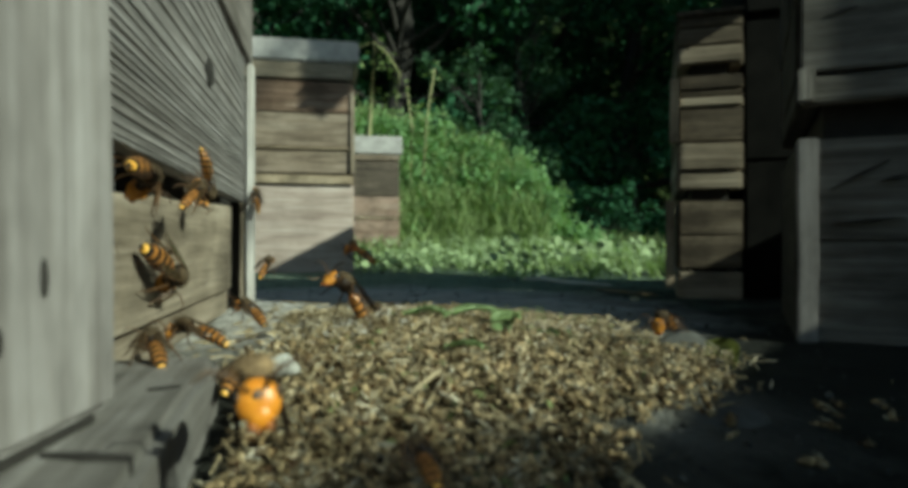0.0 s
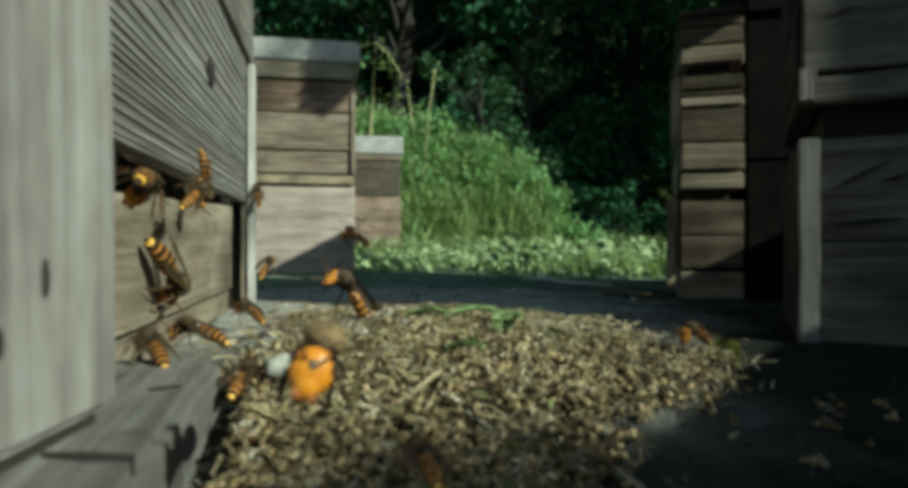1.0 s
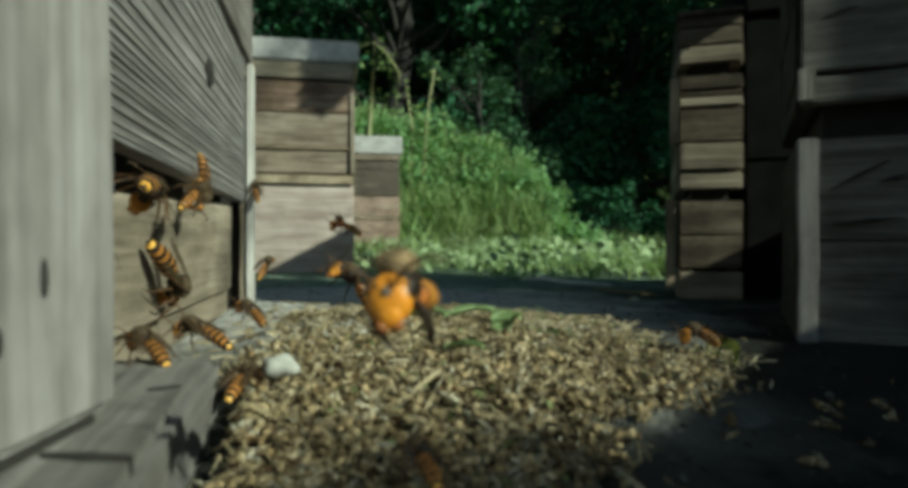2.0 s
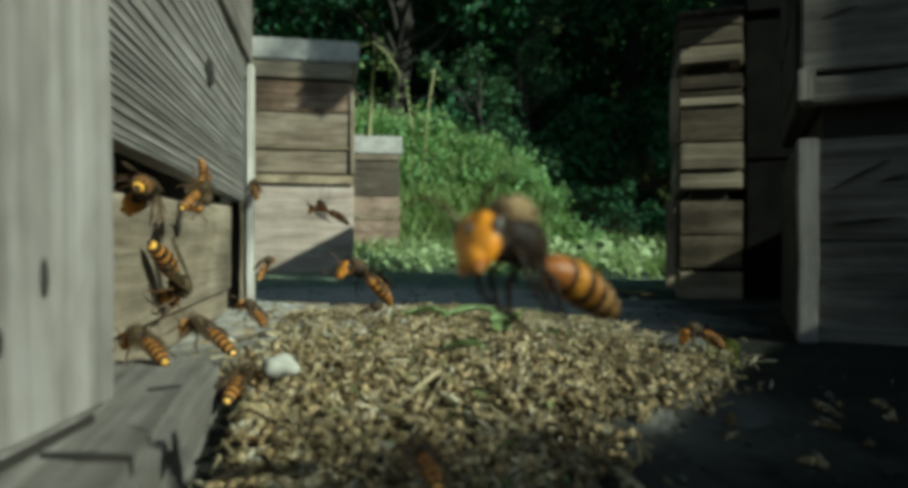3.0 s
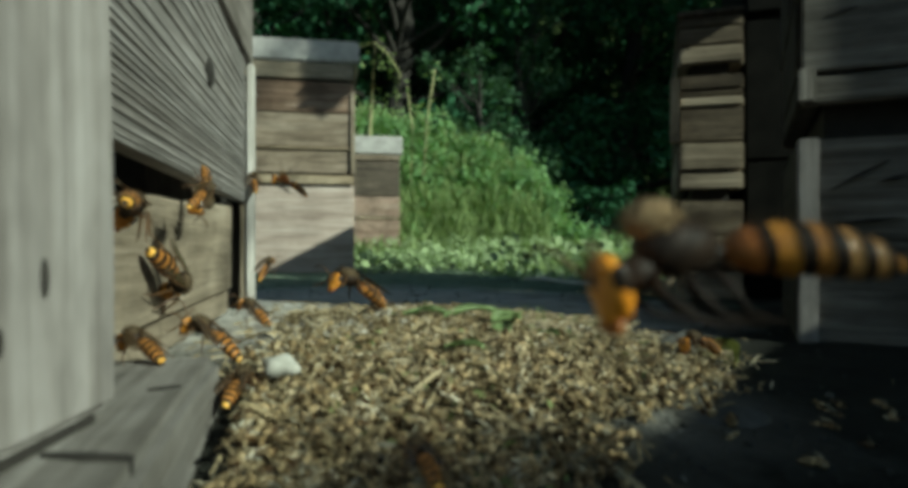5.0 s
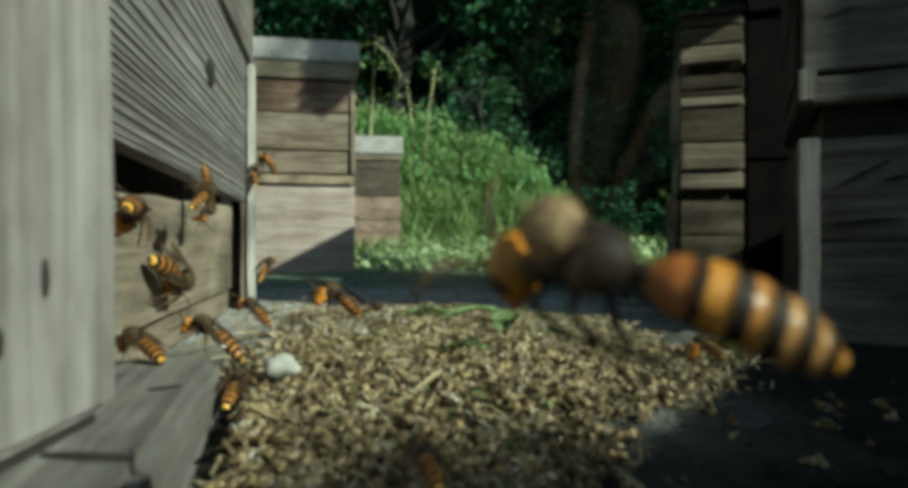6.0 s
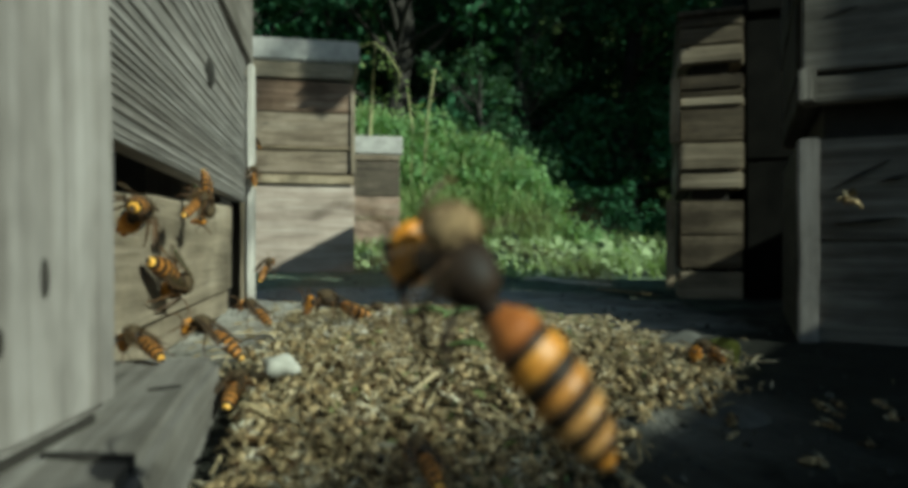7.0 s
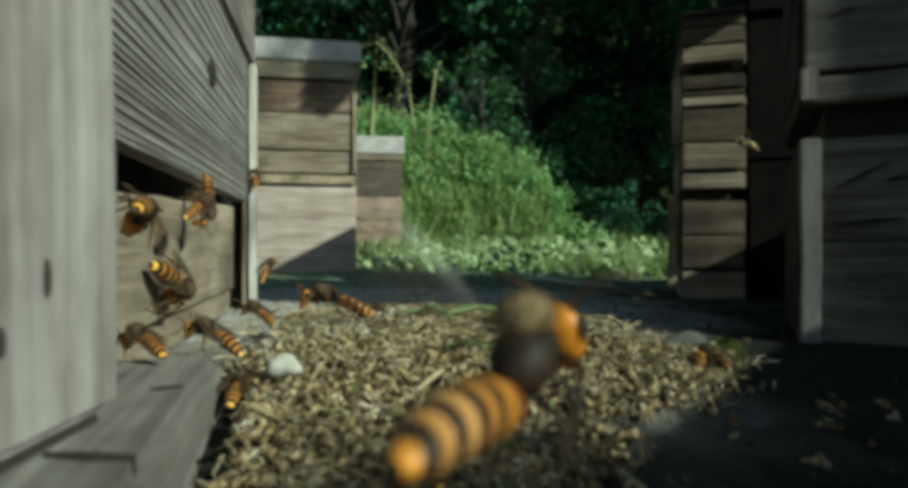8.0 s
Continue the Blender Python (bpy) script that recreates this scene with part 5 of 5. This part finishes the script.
    walk(beam_i, [
        (0.0, span((-0.0578, 0.2242, 0.0304), (-0.0483, 0.2029, 0.0249))),
        (1.0, span((-0.0591, 0.2237, 0.0305), (-0.0474, 0.2035, 0.0247))),
        (3.0, span((-0.0625, 0.2224, 0.0314), (-0.0466, 0.2053, 0.0259))),
        (6.0, span((-0.0637, 0.2228, 0.0308), (-0.0478, 0.2053, 0.0269))),
        (8.0, span((-0.0633, 0.2232, 0.0318), (-0.0480, 0.2049, 0.0284)))])
    tagged(side_k, "giant hornet climbing the side of the beam")
    side_k.scale = (0.615,) * 3
    walk(side_k, [
        (0.0, span((-0.0280, 0.2260, 0.0197), (-0.0329, 0.2027, 0.0166))),
        (1.0, span((-0.0267, 0.2258, 0.0187), (-0.0312, 0.2024, 0.0155))),
        (3.0, span((-0.0267, 0.2257, 0.0178), (-0.0323, 0.2027, 0.0141))),
        (6.0, span((-0.0297, 0.2263, 0.0158), (-0.0323, 0.2027, 0.0124))),
        (8.0, span((-0.0305, 0.2264, 0.0149), (-0.0312, 0.2025, 0.0131)))])
    tagged(heap_l, "giant hornet striding over the edge of the litter heap")
    heap_l.scale = (0.999,) * 3
    walk(heap_l, [
        (0.0, span((-0.0007, 0.3354, 0.0476), (0.0190, 0.3532, 0.0190))),
        (1.0, span((-0.0007, 0.3346, 0.0483), (0.0190, 0.3540, 0.0208))),
        (1.5, span((-0.0001, 0.3356, 0.0506), (0.0195, 0.3527, 0.0215))),
        (3.0, span((0.0056, 0.3317, 0.0522), (0.0315, 0.3533, 0.0325))),
        (4.5, span((0.0045, 0.3316, 0.0490), (0.0327, 0.3534, 0.0331))),
        (6.0, span((-0.0060, 0.3410, 0.0385), (0.0159, 0.3695, 0.0235))),
        (6.5, span((-0.0077, 0.3393, 0.0362), (0.0212, 0.3603, 0.0206))),
        (7.0, span((-0.0114, 0.3379, 0.0344), (0.0226, 0.3520, 0.0215))),
        (8.0, span((-0.0144, 0.3404, 0.0372), (0.0213, 0.3504, 0.0249)))])
    tagged(heap_m, "giant hornet half hidden behind the litter heap")
    heap_m.scale = (0.768,) * 3
    walk(heap_m, [
        (0.0, span((0.0271, 0.3757, 0.0236), (0.0144, 0.3492, 0.0175))),
        (8.0, span((0.0278, 0.3756, 0.0232), (0.0151, 0.3491, 0.0171)))])
    tagged(leaf_m, "giant hornet resting on a fallen green leaf")
    leaf_m.scale = (0.717,) * 3
    walk(leaf_m, [
        (0.0, span((0.1460, 0.2708, 0.0265), (0.1647, 0.2913, 0.0223))),
        (0.5, span((0.1520, 0.2714, 0.0245), (0.1735, 0.2879, 0.0175))),
        (1.0, span((0.1585, 0.2702, 0.0218), (0.1804, 0.2865, 0.0152))),
        (3.0, span((0.1584, 0.2685, 0.0215), (0.1837, 0.2775, 0.0138))),
        (4.5, span((0.1575, 0.2680, 0.0188), (0.1828, 0.2783, 0.0126))),
        (6.5, span((0.1529, 0.2514, 0.0173), (0.1751, 0.2667, 0.0100))),
        (8.0, span((0.1537, 0.2514, 0.0146), (0.1763, 0.2663, 0.0074)))])
    tagged(heap_o, "dark rust giant hornet in the shade on the litter")
    heap_o.scale = (0.42,) * 3
    walk(heap_o, [
        (0.0, span((0.0160, 0.1180, 0.0215), (0.0185, 0.1040, 0.0200))),
        (8.0, span((0.0163, 0.1180, 0.0213), (0.0188, 0.1040, 0.0199)))])
    tagged(flier, "large orange-faced giant hornet flying up close")
    flier.scale = (0.873,) * 3
    walk(flier, [(t, pose(*p)) for t, *p in (
        (0.0, -0.0132, 0.1224, 0.0386, 25.1, 6.4, -173.0),
        (0.5, -0.0076, 0.1211, 0.0419, 21.8, -14.0, -179.6),
        (1.0, -0.0026, 0.1186, 0.0451, 19.1, -17.5, 177.0),
        (1.5, 0.0032, 0.1153, 0.0505, 16.6, -8.0, 177.0),
        (2.8, 0.0239, 0.0922, 0.0653, 19.3, 19.1, 130.6),
        (3.0, 0.0259, 0.0876, 0.0652, 27.8, 8.1, 127.1),
        (3.5, 0.0310, 0.0788, 0.0684, 20.9, 12.8, 118.7),
        (4.0, 0.0342, 0.0706, 0.0686, 15.5, 11.4, 112.8),
        (4.5, 0.0387, 0.0690, 0.0669, -0.7, 7.5, 100.0),
        (4.7, 0.0391, 0.0687, 0.0658, -0.0, 9.8, 100.8),
        (5.8, 0.0265, 0.0596, 0.0639, 6.4, -41.7, 46.6),
        (6.2, 0.0209, 0.0580, 0.0638, 15.8, -43.5, 37.6),
        (6.5, 0.0168, 0.0606, 0.0633, 18.6, -36.0, 39.6),
        (6.8, 0.0131, 0.0621, 0.0623, 32.0, -20.2, 25.7),
        (7.0, 0.0129, 0.0648, 0.0625, 35.9, -13.9, 22.3),
        (7.2, 0.0136, 0.0690, 0.0619, 45.8, -7.7, 10.6),
        (7.4, 0.0130, 0.0670, 0.0603, 61.3, -1.2, -3.9),
        (7.6, 0.0148, 0.0690, 0.0583, 62.7, 7.3, -20.2),
        (7.8, 0.0185, 0.0679, 0.0556, 45.0, -0.1, -37.5),
        (8.0, 0.0195, 0.0653, 0.0532, 32.8, -2.9, -40.5))])
    belly = next(c for c in flier.children if c.name.startswith("abdomen"))
    belly.scale = (1.0, 0.95, 1.0)
    walk(belly, [(t, bend(a, b)) for t, a, b in (
        (0.0, -38, -0), (0.5, -34, -0), (1.0, -33, -1), (1.5, -33, -4), (2.8, -3, 6), (3.0, -16, -2), (3.5, -1, -18), (4.0, -5, -33), (4.5, -2, -29), (4.7, -9, -28), (5.8, 15, 7), (6.2, 18, 8), (6.5, 18, 4), (6.8, 26, 23), (7.0, 26, 22), (7.2, 28, 17), (7.4, 15, 7), (7.6, 30, -7), (7.8, -47, -2), (8.0, -45, 1))])
    wings_beat(flier, 0.105)
    tagged(far_flier, "giant hornet hovering off past the hives")
    far_flier.scale = (1.153,) * 3
    walk(far_flier, [
        (0.0, span((0.0165, 0.7426, 0.0604), (0.0451, 0.7113, 0.0454))),
        (1.0, span((0.0127, 0.7462, 0.0755), (0.0368, 0.7099, 0.0644))),
        (1.5, span((0.0101, 0.7474, 0.0801), (0.0325, 0.7100, 0.0688))),
        (3.0, span((-0.0236, 0.7372, 0.1055), (0.0175, 0.7294, 0.0881))),
        (4.0, span((-0.0426, 0.7408, 0.1184), (-0.0015, 0.7330, 0.0965))),
        (4.5, span((-0.0584, 0.7438, 0.1299), (-0.0078, 0.7342, 0.1042))),
        (6.0, span((-0.0927, 0.8959, 0.1798), (-0.0708, 0.8651, 0.1554))),
        (8.0, span((-0.1496, 1.0067, 0.2719), (-0.1255, 0.9789, 0.2460)))])
    wings_beat(far_flier, 0.1, 0.3)
    # a honeybee that drifts in late
    bee = honeybee("small honeybee in flight before the dark hive")
    walk(bee, [(t, pose(x, y, z, 12, 0, 62)) for t, x, y, z in (
        (0.0, 0.5153, 0.2486, -0.0197),
        (5.5, 0.3960, 0.2712, 0.0471),
        (6.5, 0.3065, 0.2881, 0.0744),
        (6.8, 0.2827, 0.2926, 0.0835),
        (7.0, 0.2663, 0.2957, 0.0881),
        (7.2, 0.2546, 0.2979, 0.0920),
        (7.4, 0.2403, 0.3006, 0.1005),
        (7.6, 0.2299, 0.3026, 0.1078),
        (7.8, 0.2200, 0.3044, 0.1133),
        (8.0, 0.2120, 0.3060, 0.1181))])


motions()
